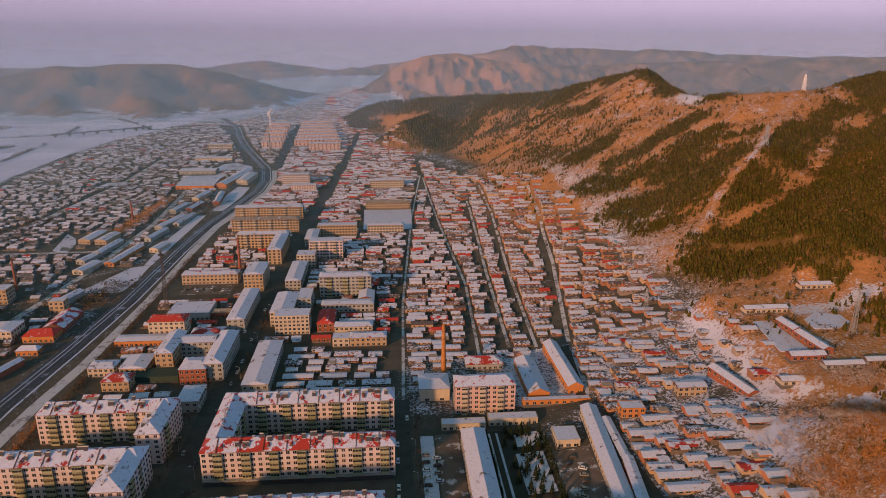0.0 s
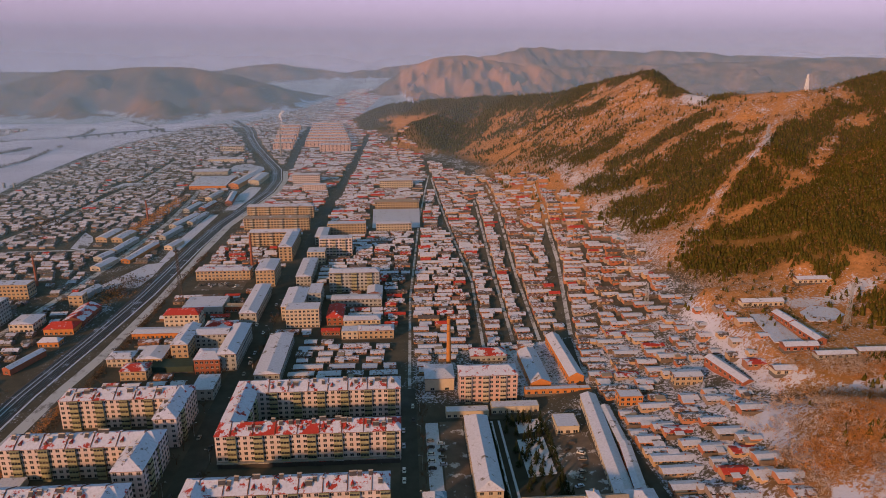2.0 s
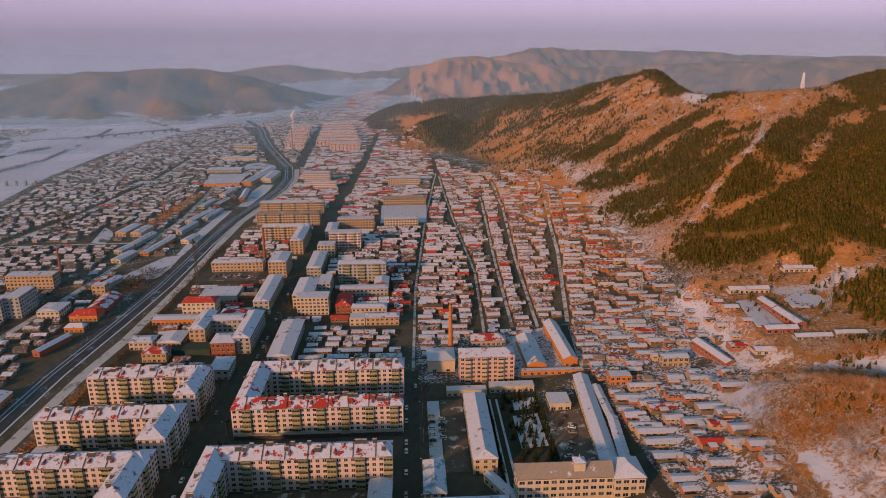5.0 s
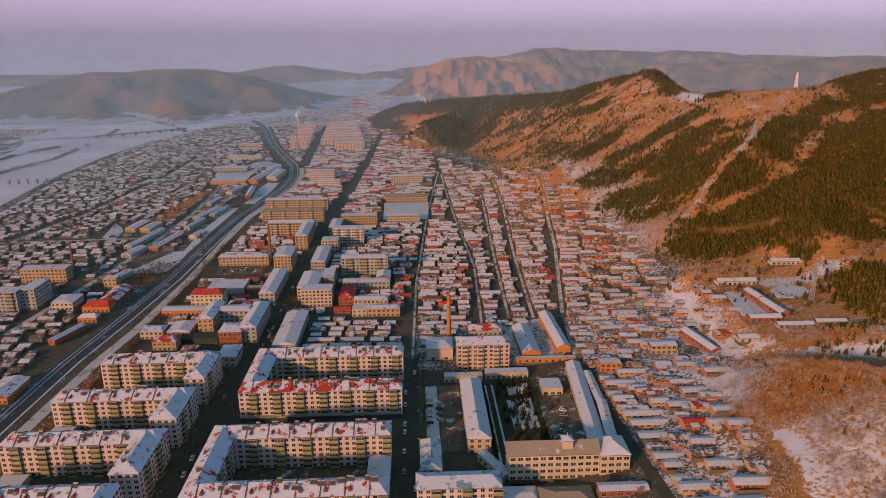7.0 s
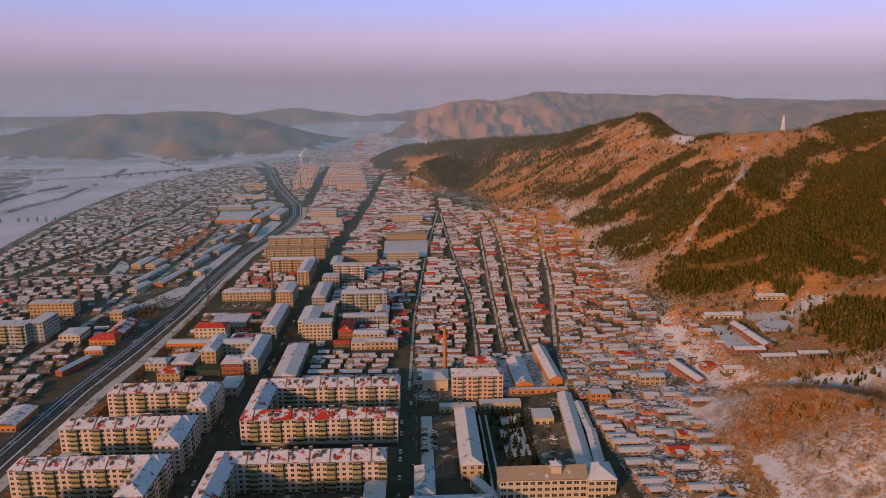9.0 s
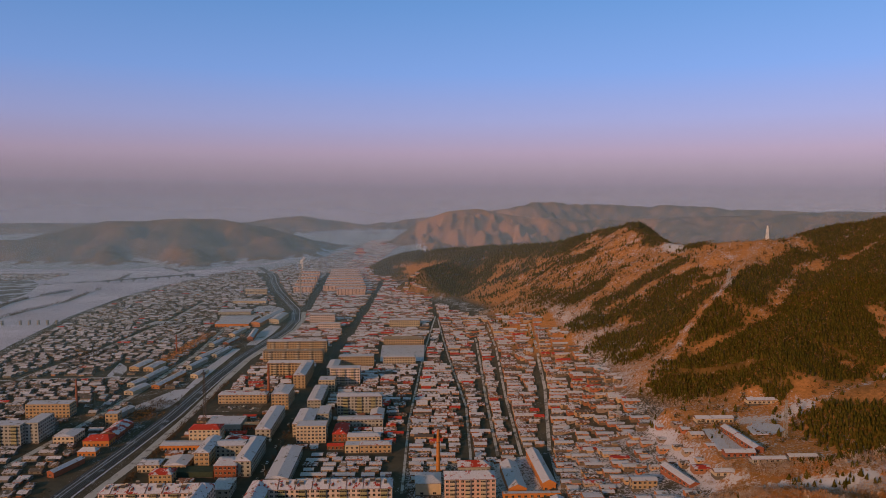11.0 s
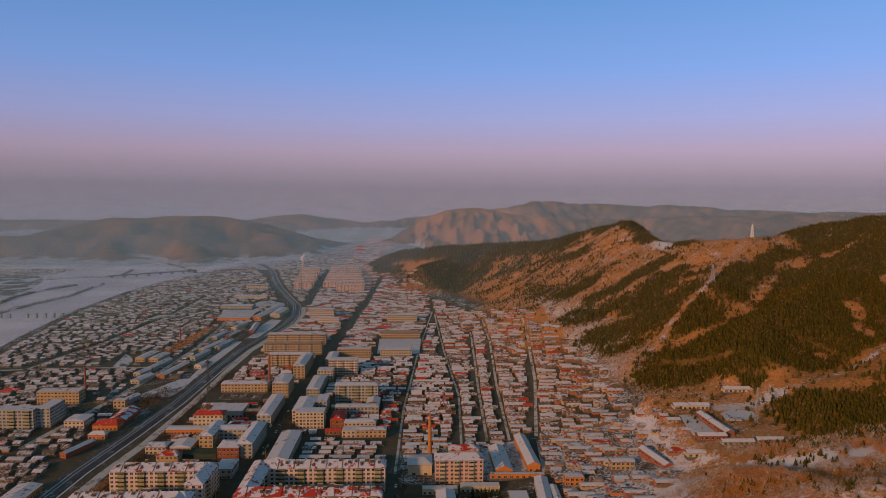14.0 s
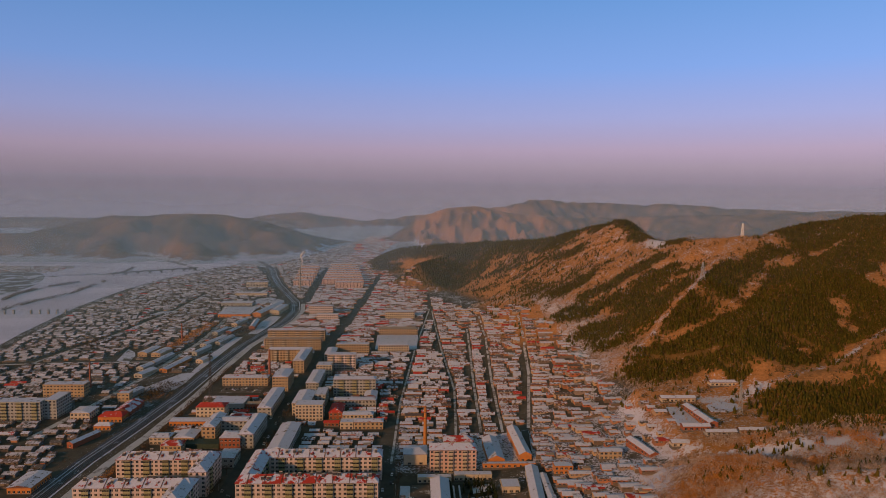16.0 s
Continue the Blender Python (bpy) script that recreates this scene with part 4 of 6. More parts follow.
def school():
    t = building("school", 74, 206, "four-storey cream school with a broad hipped tan roof and cupola", "school")
    wing(t, 0, 46, 200.5, 89, 212.5, 4, 3.4, "facade_cream", "tan_roof", "x", (7, 0), 4.2, "swn", False, 0, WINDOW_WIDE, 3.4)
    wing(t, 0, 89, 199, 103, 215, 4, 3.4, "facade_cream", "snow_roof", "y", (7, 7), 4.2, "sewn", False, 0, WINDOW_WIDE, 3.4)
    s = Solid()
    s.box(-2.4, -3.4, 15.5, 2.4, 1.4, 19.6, "facade_cream")
    s.roof(-2.8, -3.8, 2.8, 1.8, 19.8, 1.4, "x", 2.6, 2.6, "snow_roof", "eave")
    s.tube((0, -1, 20.8), (0, -1, 23), 0.35, 0.05, "facade_cream", 6)
    part("cupola", s, t, "small square cupola with a spike")


school()


def skew_building(name, pts, w, floors, storey, wall, roof, rise_m, label, category):
    """A long building whose axis runs between two places."""
    (ax, ay), (bx, by) = pts
    length, turn = math.hypot(bx - ax, by - ay), math.degrees(math.atan2(by - ay, bx - ax)) - 90
    t = new(name)
    z = min(ground_at(ax, ay), ground_at(bx, by)) if max(abs(ground_at(ax, ay) - ground_at(bx, by)), 0) < 3 else (ground_at(ax, ay) + ground_at(bx, by)) / 2
    t.matrix_basis = pose((ax + bx) / 2, (ay + by) / 2, z, 0, 0, turn)
    tagged(t, label, category)
    s = Solid()
    h = floors * storey
    s.box(-w / 2, -length / 2, -2, w / 2, length / 2, h, wall)
    for k in (-1, 1):
        s.face([(-w / 2, k * length / 2, h), (w / 2, k * length / 2, h), (0, k * length / 2, h + rise_m * 0.97)], wall)
    part("wall", s, t)
    s = Solid()
    s.roof(-w / 2 - 0.4, -length / 2 - 0.3, w / 2 + 0.4, length / 2 + 0.3, h + 0.2, rise_m, "y", 0, 0, roof, wall, 0.2)
    part("roof", s, t)
    for side, n in (("w", int(length / 4)), ("s", max(1, int(w / 4)))):
        ln, spot = face_spots(-w / 2, -length / 2, w / 2, length / 2, side)
        for i in range(n):
            for f in range(floors):
                px, py = spot((i + 0.5) * ln / n)
                part("window", WINDOW, t, at=pose(px, py, f * storey + 1.0, 0, 0, FACING[side]))
    steps = int(length / 8) + 1
    for i in range(steps + 1):
        x, y = ax + (bx - ax) * i / steps, ay + (by - ay) * i / steps
        keep_clear(x - w / 2, y - 4, x + w / 2, y + 4, 2)
    return t


skew_building("school_row", [(94, 222), (101, 312)], 8.5, 1, 5.0, "facade_cream", "snow_roof", 1.8, "long single-storey row with a snowy gable roof", "school")
skew_building("school_gallery", [(46.5, 206), (35.5, 226)], 4.6, 1, 4.6, "facade_cream", "snow_roof", 1.0, "slanting covered gallery between school buildings", "gallery")
skew_building("lean_to_row", [(101.5, 224), (106, 262)], 5, 1, 3.2, "brick", "snow_roof", 0.8, "low lean-to row behind the school", "shed")
skew_building("lean_to_row", [(106.2, 264), (107.2, 300)], 4.4, 1, 3.0, "facade_cream", "dark_snow", 0.8, "low lean-to row behind the school", "shed")
skew_building("workshop", [(79, 335), (78, 380)], 12, 1, 5.5, "facade_orange", "snow_roof", 2.8, "orange gabled workshop under thick snow", "workshop")
skew_building("workshop", [(101, 337), (99, 398)], 9, 1, 5.5, "facade_orange", "snow_roof", 2.6, "long orange gabled workshop under thick snow", "workshop")
slab("wall_row", 68, 327, 107, 331, 1, "facade_orange", "snow_roof", "low orange row along the workshop yard", 0, "x", storey=3.2, sides="s", pitch=4)
slab("house_large", 41, 379, 65, 392, 1, "facade_grey", "red_snow_bare", "wide house with a hipped red roof half under snow", 2.8, "x", (6, 6), storey=4.2)
slab("house_two_storey", 115, 298, 128, 306, 2, "facade_orange", "snow_roof", "bright orange two-storey house", 0, "x", category="house")
slab("house_two_storey", 148, 305, 164, 313, 2, "facade_yellow", "snow_roof", "ochre two-storey house under snow", 0.9, "x", (0, 0), category="house")

# west of the main street
slab("low_building", -128, 338, -116, 357, 2, "facade_grey", "snow_roof", "two-storey grey building by the street", 0.8, "y", (3, 3), storey=3.8)
slab("brick_building", -136, 372, -120, 389, 3, "brick", "red_snow", "three-storey red brick building with a snowy roof", 2.0, "x", (5, 5), storey=3.5)
slab("shed", -170, 376, -138, 388, 1, "green_roof", "green_roof", "long dark green shed", 0, "x", storey=4, sides="")
slab("court_building", -156, 391, -145, 425, 4, "facade_yellow", "dark_snow", "ochre four-storey building end with a snowy roof", 2.0, "y", (4, 0), storey=3.2)
slab("court_building", -145, 408, -123, 421, 4, "facade_grey", "snow_roof", "grey four-storey building behind a court", 1.5, "x", (0, 0), storey=3.0, sides="s")
slab("court_building", -122.5, 376, -110.5, 426, 4, "facade_grey", "snow_roof", "long grey four-storey building along the street", 2.4, "y", (4, 4), storey=3.0)
slab("low_building", -180, 366, -164, 378, 2, "facade_yellow", "red_snow_bare", "two-storey ochre house with a red hipped roof", 2.4, "x", (5, 5), storey=3.4)
slab("low_building", -176, 384, -160, 404, 2, "facade_yellow", "snow_roof", "two-storey ochre building under snow", 1.4, "y", (2, 2), storey=3.2)
slab("low_building", -196, 386, -180, 398, 2, "facade_cream", "dark_snow", "two-storey cream building under snow", 1.6, "x", (3, 3), storey=3.0)
slab("hotel", -177, 443, -152, 457, 4, "facade_cream", "red_bare", "four-storey cream hotel with a bright red roof", 2.4, "x", (5, 5), storey=3.2, category="hotel")
slab("low_row", -196, 430, -151, 441, 1, "facade_orange", "snow_roof", "orange single-storey row with snowy roof", 1.0, "x", (2, 2), storey=4.4, sides="s")
slab("low_row", -146, 430, -124, 446, 2, "facade_cream", "red_snow_bare", "low cream building with a red roof under snow", 2.0, "x", (5, 5), storey=3.2)
slab("market_hall", -174, 474, -143, 498, 1, "facade_grey", "snow_roof", "wide market hall under a flat snowy roof", 0, "x", storey=6)
slab("brick_row", -142, 478, -126, 486, 1, "brick", "tan_roof", "low brick row with a brown roof", 1.5, "x", (2, 2), storey=4.5)
slab("street_row", -125, 452, -112.5, 516, 3, "facade_grey", "snow_roof", "long three-storey row along the main street", 1.6, "y", (3, 3), storey=3.1)
slab("office_building", -185, 554, -138, 567, 3, "facade_yellow", "red_snow", "three-storey ochre office building with dark windows", 1.6, "x", (4, 4), storey=3.0, category="office building")
slab("office_building", -129, 535, -113, 568, 5, "facade_yellow", "snow_roof", "five-storey ochre building at the street corner", 1.4, "y", (3, 3), storey=3.0, category="office building")
slab("apartment_building", -121, 606, -108.5, 660, 5, "facade_yellow", "snow_roof", "five-storey ochre apartment building along the street", 2.0, "y", (4, 4), group="ochre apartment buildings", category="apartment building")
slab("apartment_building", -160, 660, -109, 673, 5, "facade_yellow", "snow_roof", "five-storey ochre apartment building under snow", 1.8, "x", (4, 4), bays=4, group="ochre apartment buildings", category="apartment building", balcony=BALCONY_CREAM)
slab("apartment_building", -178, 719, -106, 732, 5, "facade_yellow", "tan_roof", "long ochre apartment building with dark windows", 1.4, "x", (4, 4), bays=5, group="ochre apartment buildings", category="apartment building", balcony=BALCONY_CREAM)
slab("apartment_building", -186, 776, -108, 790, 5, "facade_yellow", "dark_snow", "long ochre apartment building behind another", 1.4, "x", (4, 4), bays=5, group="ochre apartment buildings", category="apartment building", balcony=BALCONY_CREAM)
slab("apartment_building", -162, 978, -122, 992, 5, "facade", "snow_roof", "pale five-storey building far down the street", 1.4, "x", (4, 4), category="apartment building")
slab("office_building", -142, 930, -108, 942, 3, "facade", "snow_roof", "pale three-storey building far down the street", 0, "x", category="office building")

# east of the main street
slab("low_building", -95.5, 356, -80, 418, 2, "facade_grey", "snow_roof", "long low building under smooth snow by the street", 1.4, "y", (2, 2), storey=3.6)
slab("corner_building", -89.5, 443, -65, 457, 5, "facade_cream", "snow_roof", "five-storey cream corner building", 0, "x", category="apartment building", pitch=2.8)
slab("corner_building", -95, 457.5, -79, 500, 4, "facade_cream", "snow_roof", "four-storey wing with a snowy ribbed roof", 1.8, "y", (3, 3), category="apartment building")
slab("corner_building", -78.5, 484, -68, 508, 4, "facade_grey", "dark_snow", "grey four-storey rear wing", 0, "x", category="apartment building")
slab("apartment_building", -64.5, 517, -22.5, 530, 6, "facade_grey", "snow_roof", "grey six-storey slab with green balconies", 1.4, "x", (4, 4), bays=4, group="apartment buildings", category="apartment building")
slab("low_building", -60, 483, -20, 494, 2, "facade_grey", "snow_roof", "low wide building under snow", 0.8, "x", (2, 2), storey=3.3)
slab("low_building", -32, 495, -20, 513, 2, "facade_grey", "snow_roof", "low hall under thick snow", 1.8, "y", (0, 0), storey=3.3)
slab("low_building", -35, 420, -10, 430, 2, "facade_yellow", "red_snow", "two-storey ochre building with dark windows", 1.2, "x", (3, 3), storey=3.3)
slab("low_building", -47, 420, -35.5, 430, 2, "facade_cream", "snow_roof", "two-storey cream building under snow", 0, "x", storey=3.1)
slab("brick_building", -60, 446, -48, 472, 2, "brick", "red_bare", "brick house with a steep dark red roof", 3.0, "y", (4, 4), storey=3.3)
slab("low_row", -47, 440, -20, 450, 2, "facade_cream", "snow_roof", "cream two-storey row under snow", 1.4, "x", (3, 3), storey=3.2)
slab("brick_row", -62, 428, -49, 434, 1, "brick", "red_bare", "low red-roofed brick row", 1.2, "x", (0, 0), storey=3.4)
slab("apartment_building", -84, 621, -52, 634, 6, "facade", "snow_roof", "pale six-storey apartment building with banded balconies", 0, "x", bays=3, group="apartment buildings", category="apartment building", balcony=BALCONY_CREAM)
slab("office_building", -93, 596, -76, 612, 4, "facade_cream", "snow_roof", "small four-storey street building", 0, "x", category="office building")
slab("street_row", -95, 535, -82, 588, 3, "facade_grey", "snow_roof", "three-storey row along the street under snow", 1.4, "y", (3, 3))
slab("office_building", -84, 700, -42, 712, 4, "facade_yellow", "snow_roof", "ochre four-storey office building", 0, "x", bays=0, category="office building")
slab("street_row", -93, 660, -81, 698, 3, "facade_grey", "snow_roof", "long grey street row under snow", 1.4, "y", (3, 3))
slab("college_building", -33, 940, 14, 954, 4, "facade_cream", "snow_roof", "cream four-storey college building", 1.2, "x", (3, 3), category="school")
slab("college_building", -36, 816, 19, 830, 3, "facade_yellow", "tan_roof", "three-storey ochre college building with an orange gable", 2.0, "x", (4, 4), category="school")
slab("college_building", -31, 709, 8, 720, 3, "facade_cream", "snow_roof", "cream three-storey college building facing a snowy field", 1.2, "x", (3, 3), category="school")
sheet("field", [(-36, 722), (18, 722), (20, 812), (-38, 812)], ground_at(-10, 770) + 1.0, "snow_roof", "snow-covered sports field", "field")
keep_clear(-38, 722, 20, 812)

# low sheds against the flats by the railway
slab("garage_row", -196, 255, -184, 262.5, 1, "facade_grey", "snow_roof", "low flat garage row against the flats", 0, "x", sides="s", storey=3.6)
slab("garage_row", -199, 207, -186, 219, 1, "facade_grey", "snow_roof", "low flat garage row against the flats", 0, "x", sides="s", storey=3.6)

# west of the railway
slab("low_building", -256, 296, -240, 322, 1, "facade_orange", "dark_snow", "orange rail depot under a dark snowy roof", 1.6, "y", (0, 0), storey=4.5)
slab("station_building", -262, 441, -241, 455, 1, "facade_orange", "red_bare", "orange station building with a red roof", 3.0, "x", (4, 4), storey=5)
slab("station_building", -255, 455.5, -240, 488, 1, "brick", "red_snow_bare", "long station hall with a red roof under snow", 3.0, "y", (0, 0), storey=5)
slab("low_building", -256, 420, -242, 428, 1, "facade_orange", "red_snow", "small orange hut with a red roof", 2.2, "x", (3, 3), storey=4)
slab("low_building", -289, 447, -272, 466, 2, "facade_cream", "snow_roof", "two-storey building under snow by the station", 1.2, "y", (3, 3), storey=3.4)
slab("tower_house", -268, 495, -257, 504, 3, "facade_yellow", "snow_roof", "narrow ochre three-storey house", 0, "x", storey=3.3, category="house")
slab("apartment_building", -352, 444, -313, 457, 6, "facade_grey", "snow_roof", "grey curved apartment building west of the railway", 0, "x", bays=4, category="apartment building")
slab("apartment_building", -313, 450, -302, 476, 6, "facade_grey", "snow_roof", "grey wing of an apartment building", 0, "y", category="apartment building")
slab("office_building", -350, 517, -310, 530, 4, "facade_yellow", "snow_roof", "ochre four-storey office with dark windows", 0, "x", storey=3.1, category="office building")
slab("factory", -304, 950, -252, 1024, 1, "facade_orange", "snow_roof", "long factory hall with a snowy roof and orange wall", 2.0, "x", (0, 0), storey=5.5, pitch=6, category="factory")
skew_building("factory", [(-243, 955), (-227, 1072)], 15, 1, 6, "facade_orange", "snow_roof", 2.4, "long narrow factory hall under snow", "factory")
skew_building("factory", [(-219, 978), (-215, 1040)], 16, 1, 6.5, "facade_cream", "snow_roof", 1.8, "broad pale warehouse under snow", "factory")
skew_building("rail_warehouse", [(-225, 848), (-231, 908)], 8, 1, 5, "brick", "snow_roof", 2, "long narrow railway warehouse under snow", "warehouse")
slab("factory", -338, 1182, -276, 1202, 1, "facade_cream", "snow_roof", "wide far factory hall under snow", 1.6, "x", (0, 0), storey=5.5, pitch=7, category="factory")
slab("factory", -330, 1060, -275, 1085, 1, "facade_grey", "snow_roof", "wide far factory hall under snow", 1.6, "x", (0, 0), storey=6, pitch=7, category="factory")
slab("apartment_building", -345, 1300, -300, 1313, 4, "facade_cream", "snow_roof", "far cream building near the river", 0, "x", category="apartment building")

# the far cluster of new flats beyond the bend
def far_flat(x0, x1, y):
    slab("apartment_building", x0, y, x1, y + 12, 5, "facade_pink", "snow_roof", "far pale pink apartment slab in a dense row", 1.6, "x", (3, 3), sides="s", pitch=7, storey=2.7, group="far new flats", category="apartment building", win=WINDOW_WIDE)


far_flat(-156, -98, 1289)
for r in range(8):
    y, west, east = 1340 + r * 45, -190 - r * 3, -100 - r * 6
    far_flat(west, east, y)
for r in range(6):
    y = 1318 + r * 60
    far_flat(-249 - r * 7, -211 - r * 5, y)

# ---- woods and scrub ----
rng = np.random.default_rng(5)


def scatter(n, x0, x1, y0, y1, share):
    """Random places, kept with the likelihood that share gives."""
    x, y = rng.uniform(x0, x1, n), rng.uniform(y0, y1, n)
    keep = rng.random(n) < share(x, y)
    x, y = x[keep], y[keep]
    return x, y, height(x, y) - LEVEL


def mesh_object(name, verts, faces, mat, label, category):
    me = bpy.data.meshes.new(name)
    me.vertices.add(len(verts))
    me.vertices.foreach_set("co", verts.astype(np.float32).ravel())
    k = faces.shape[1]
    me.loops.add(faces.size)
    me.loops.foreach_set("vertex_index", faces.astype(np.int32).ravel())
    me.polygons.add(len(faces))
    me.polygons.foreach_set("loop_start", np.arange(0, faces.size, k, dtype=np.int32))
    me.materials.append(MAT[mat])
    me.update(calc_edges=True)
    me.validate()
    return tagged(new(name, me), label, category, kind="stuff")


def pines(x, y, z, h, name, label):
    """Ragged conifers: two skirts of boughs each, every skirt an uneven cone."""
    n, sides = len(x), 5
    verts, faces, count = [], [], 0
    for low, high, wide in ((0.06, 0.74, 0.34), (0.40, 1.02, 0.22)):
        ang = rng.uniform(0, 6.28, (n, 1)) + np.arange(sides) * 2 * np.pi / sides
        r = h[:, None] * wide * rng.uniform(0.6, 1.25, (n, sides))
        ring = np.stack([x[:, None] + r * np.cos(ang), y[:, None] + r * np.sin(ang), z[:, None] + h[:, None] * (low + rng.uniform(-0.07, 0.05, (n, sides)))], -1)
        lean = rng.normal(0, 0.03, (n, 2)) * h[:, None]
        tip = np.stack([x + lean[:, 0], y + lean[:, 1], z + h * high], -1)[:, None]
        verts.append(np.concatenate([ring, tip], 1).reshape(-1, 3))
        base = count + np.arange(n)[:, None] * (sides + 1)
        i = np.arange(sides)
        faces.append(np.stack([base + i, base + (i + 1) % sides, np.broadcast_to(base + sides, (n, sides))], -1).reshape(-1, 3))
        count += n * (sides + 1)
    return mesh_object(name, np.concatenate(verts), np.concatenate(faces), "pine", label, "pine wood")


def tufts(x, y, z, size, blades, name, mat, label, category, upright=0.35, wide=0.06):
    """Loose shrubs, each a spray of narrow twigs."""
    n = len(x)
    mid_z = z + size * 0.42
    root = np.stack([x, y, mid_z], -1)[:, None] + rng.normal(0, 1, (n, blades, 3)) * size[:, None, None] * (0.30, 0.30, 0.22)
    way = rng.normal(0, 1, (n, blades, 3))
    way[..., 2] = way[..., 2] + upright
    way /= np.linalg.norm(way, axis=-1, keepdims=True)
    tip = root + way * size[:, None, None] * rng.uniform(0.25, 0.55, (n, blades, 1))
    side = np.cross(way, rng.normal(0, 1, (n, blades, 3)))
    side *= size[:, None, None] * wide / np.linalg.norm(side, axis=-1, keepdims=True)
    mid = root * 0.5 + tip * 0.5
    verts = np.stack([root, mid + side, tip, mid - side], 2).reshape(-1, 3)
    faces = np.arange(len(verts)).reshape(-1, 4)
    return mesh_object(name, verts, faces, mat, label, category)


x, y, z = scatter(215000, 120, 760, 300, 1120, lambda a, b: wood_share(a, b) * 0.95 * ((a < 272) | (b > 430)))
pines(x, y, z, rng.uniform(1.6, 4.4, len(x)) * (1 + 0.5 * (rng.random(len(x)) < 0.12)), "pine_wood", "dark pine wood on the slopes of the hill")
x, y, z = scatter(95000, 190, 640, 300, 1120, lambda a, b: np.clip(wood_share(a, b) * 0.30 + 0.14 * (wavy(a, b, 11, 7.0) > 0.2) * hill_share(a, b), 0, 1))
tufts(x, y, z, rng.uniform(2.0, 4.4, len(x)), 8, "oak_wood", "oak", "dark brown leafless oaks between the pines", "oak wood", wide=0.16)
x, y, z = scatter(46000, -140, 420, 1060, 1750, lambda a, b: wood_share(a, b))
pines(x, y, z, rng.uniform(3.5, 6.5, len(x)), "far_pine_wood", "dark far pine wood on the low ridge")
x, y, z = scatter(42000, 268, 800, 246, 430, lambda a, b: wood_share(a, b) * 0.9)
pines(x, y, z, rng.uniform(2.4, 5, len(x)), "side_pine_wood", "dark pine wood on the near slopes")


def scrub_share(x, y):
    return hill_share(x, y) * np.clip(1.1 - wood_share(x, y), 0, 1) * np.where(wavy(x, y, 30, 9.0) > -0.45, 0.8, 0.15)


x, y, z = scatter(60000, 110, 640, 330, 1120, lambda a, b: scrub_share(a, b) * 0.45)
tufts(x, y, z, rng.uniform(1.0, 2.4, len(x)), 9, "oak_scrub", "brush", "russet winter oak scrub on the open slopes", "scrub")
x, y, z = scatter(8000, 146, 360, 110, 285, lambda a, b: np.clip(hill_share(a, b) * 1.3 + 0.3 * (a > 160), 0, 1) * np.where(wavy(a, b, 9, 3.0) > -0.25, 0.95, 0.25) * (np.abs(b - np.interp(a, [202, 216, 226, 238, 254, 295, 420], [276, 265, 251, 238, 235, 238, 230])) > 6) * (along_line([(166, 184, 0), (159, 146, 0), (157, 110, 0)], a, b)[0] > 5))
tufts(x, y, z, rng.uniform(1.8, 4.2, len(x)), 34, "knoll_scrub", "rime", "rimed bare scrub on the near knoll", "scrub", wide=0.036)
x, y, z = scatter(13000, 150, 360, 110, 285, lambda a, b: np.clip(hill_share(a, b), 0, 1) * np.clip(wavy(a, b, 12, 6.0) * 1.2 + 0.05 + 1.0 * np.clip(1.4 - np.hypot((a - 208) / 34, (b - 208) / 20), 0, 1) - 0.6 * (b < 176), 0, 0.95))
tufts(x, y, z, rng.uniform(1.8, 4.2, len(x)), 36, "russet_scrub", "brush", "russet oak scrub on the near knoll", "scrub", wide=0.036)
x, y, z = scatter(80000, 110, 300, 264, 1000, lambda a, b: np.clip(1.2 - np.abs(a - np.interp(b, FOOT_Y, FOOT_X) - 20) / np.where(b < 404, 50, 26), 0, 1) * np.where(b < 404, 0.22, 0.9) * (wood_share(a, b) < 0.5) * ((b > 404) | (a > np.interp(b, FOOT_Y, FOOT_X) + 5)))
tufts(x, y, z, rng.uniform(1.0, 2.4, len(x)), 9, "foot_scrub", "rime", "rimed bare scrub along the foot of the hill", "scrub")
x, y, z = scatter(1500, 236, 460, 256, 345, lambda a, b: np.where(wavy(a, b, 25, 8.0) > -0.1, 0.8, 0.15) * ((a > 268) | (b < 282)) * (b > 250 + 0.0 * a))
pines(x, y, z, rng.uniform(3, 6, len(x)), "gully_pines", "dark pines in the gully behind the knoll")
x, y, z = scatter(2600, 180, 430, 130, 262, lambda a, b: np.clip(wavy(a, b, 13, 2.2) * 1.1 + 0.05, 0.03, 0.7) * hill_share(a, b))
pines(x, y, z, rng.uniform(2.2, 4.6, len(x)), "knoll_pines", "dark pines standing singly on the near knoll")
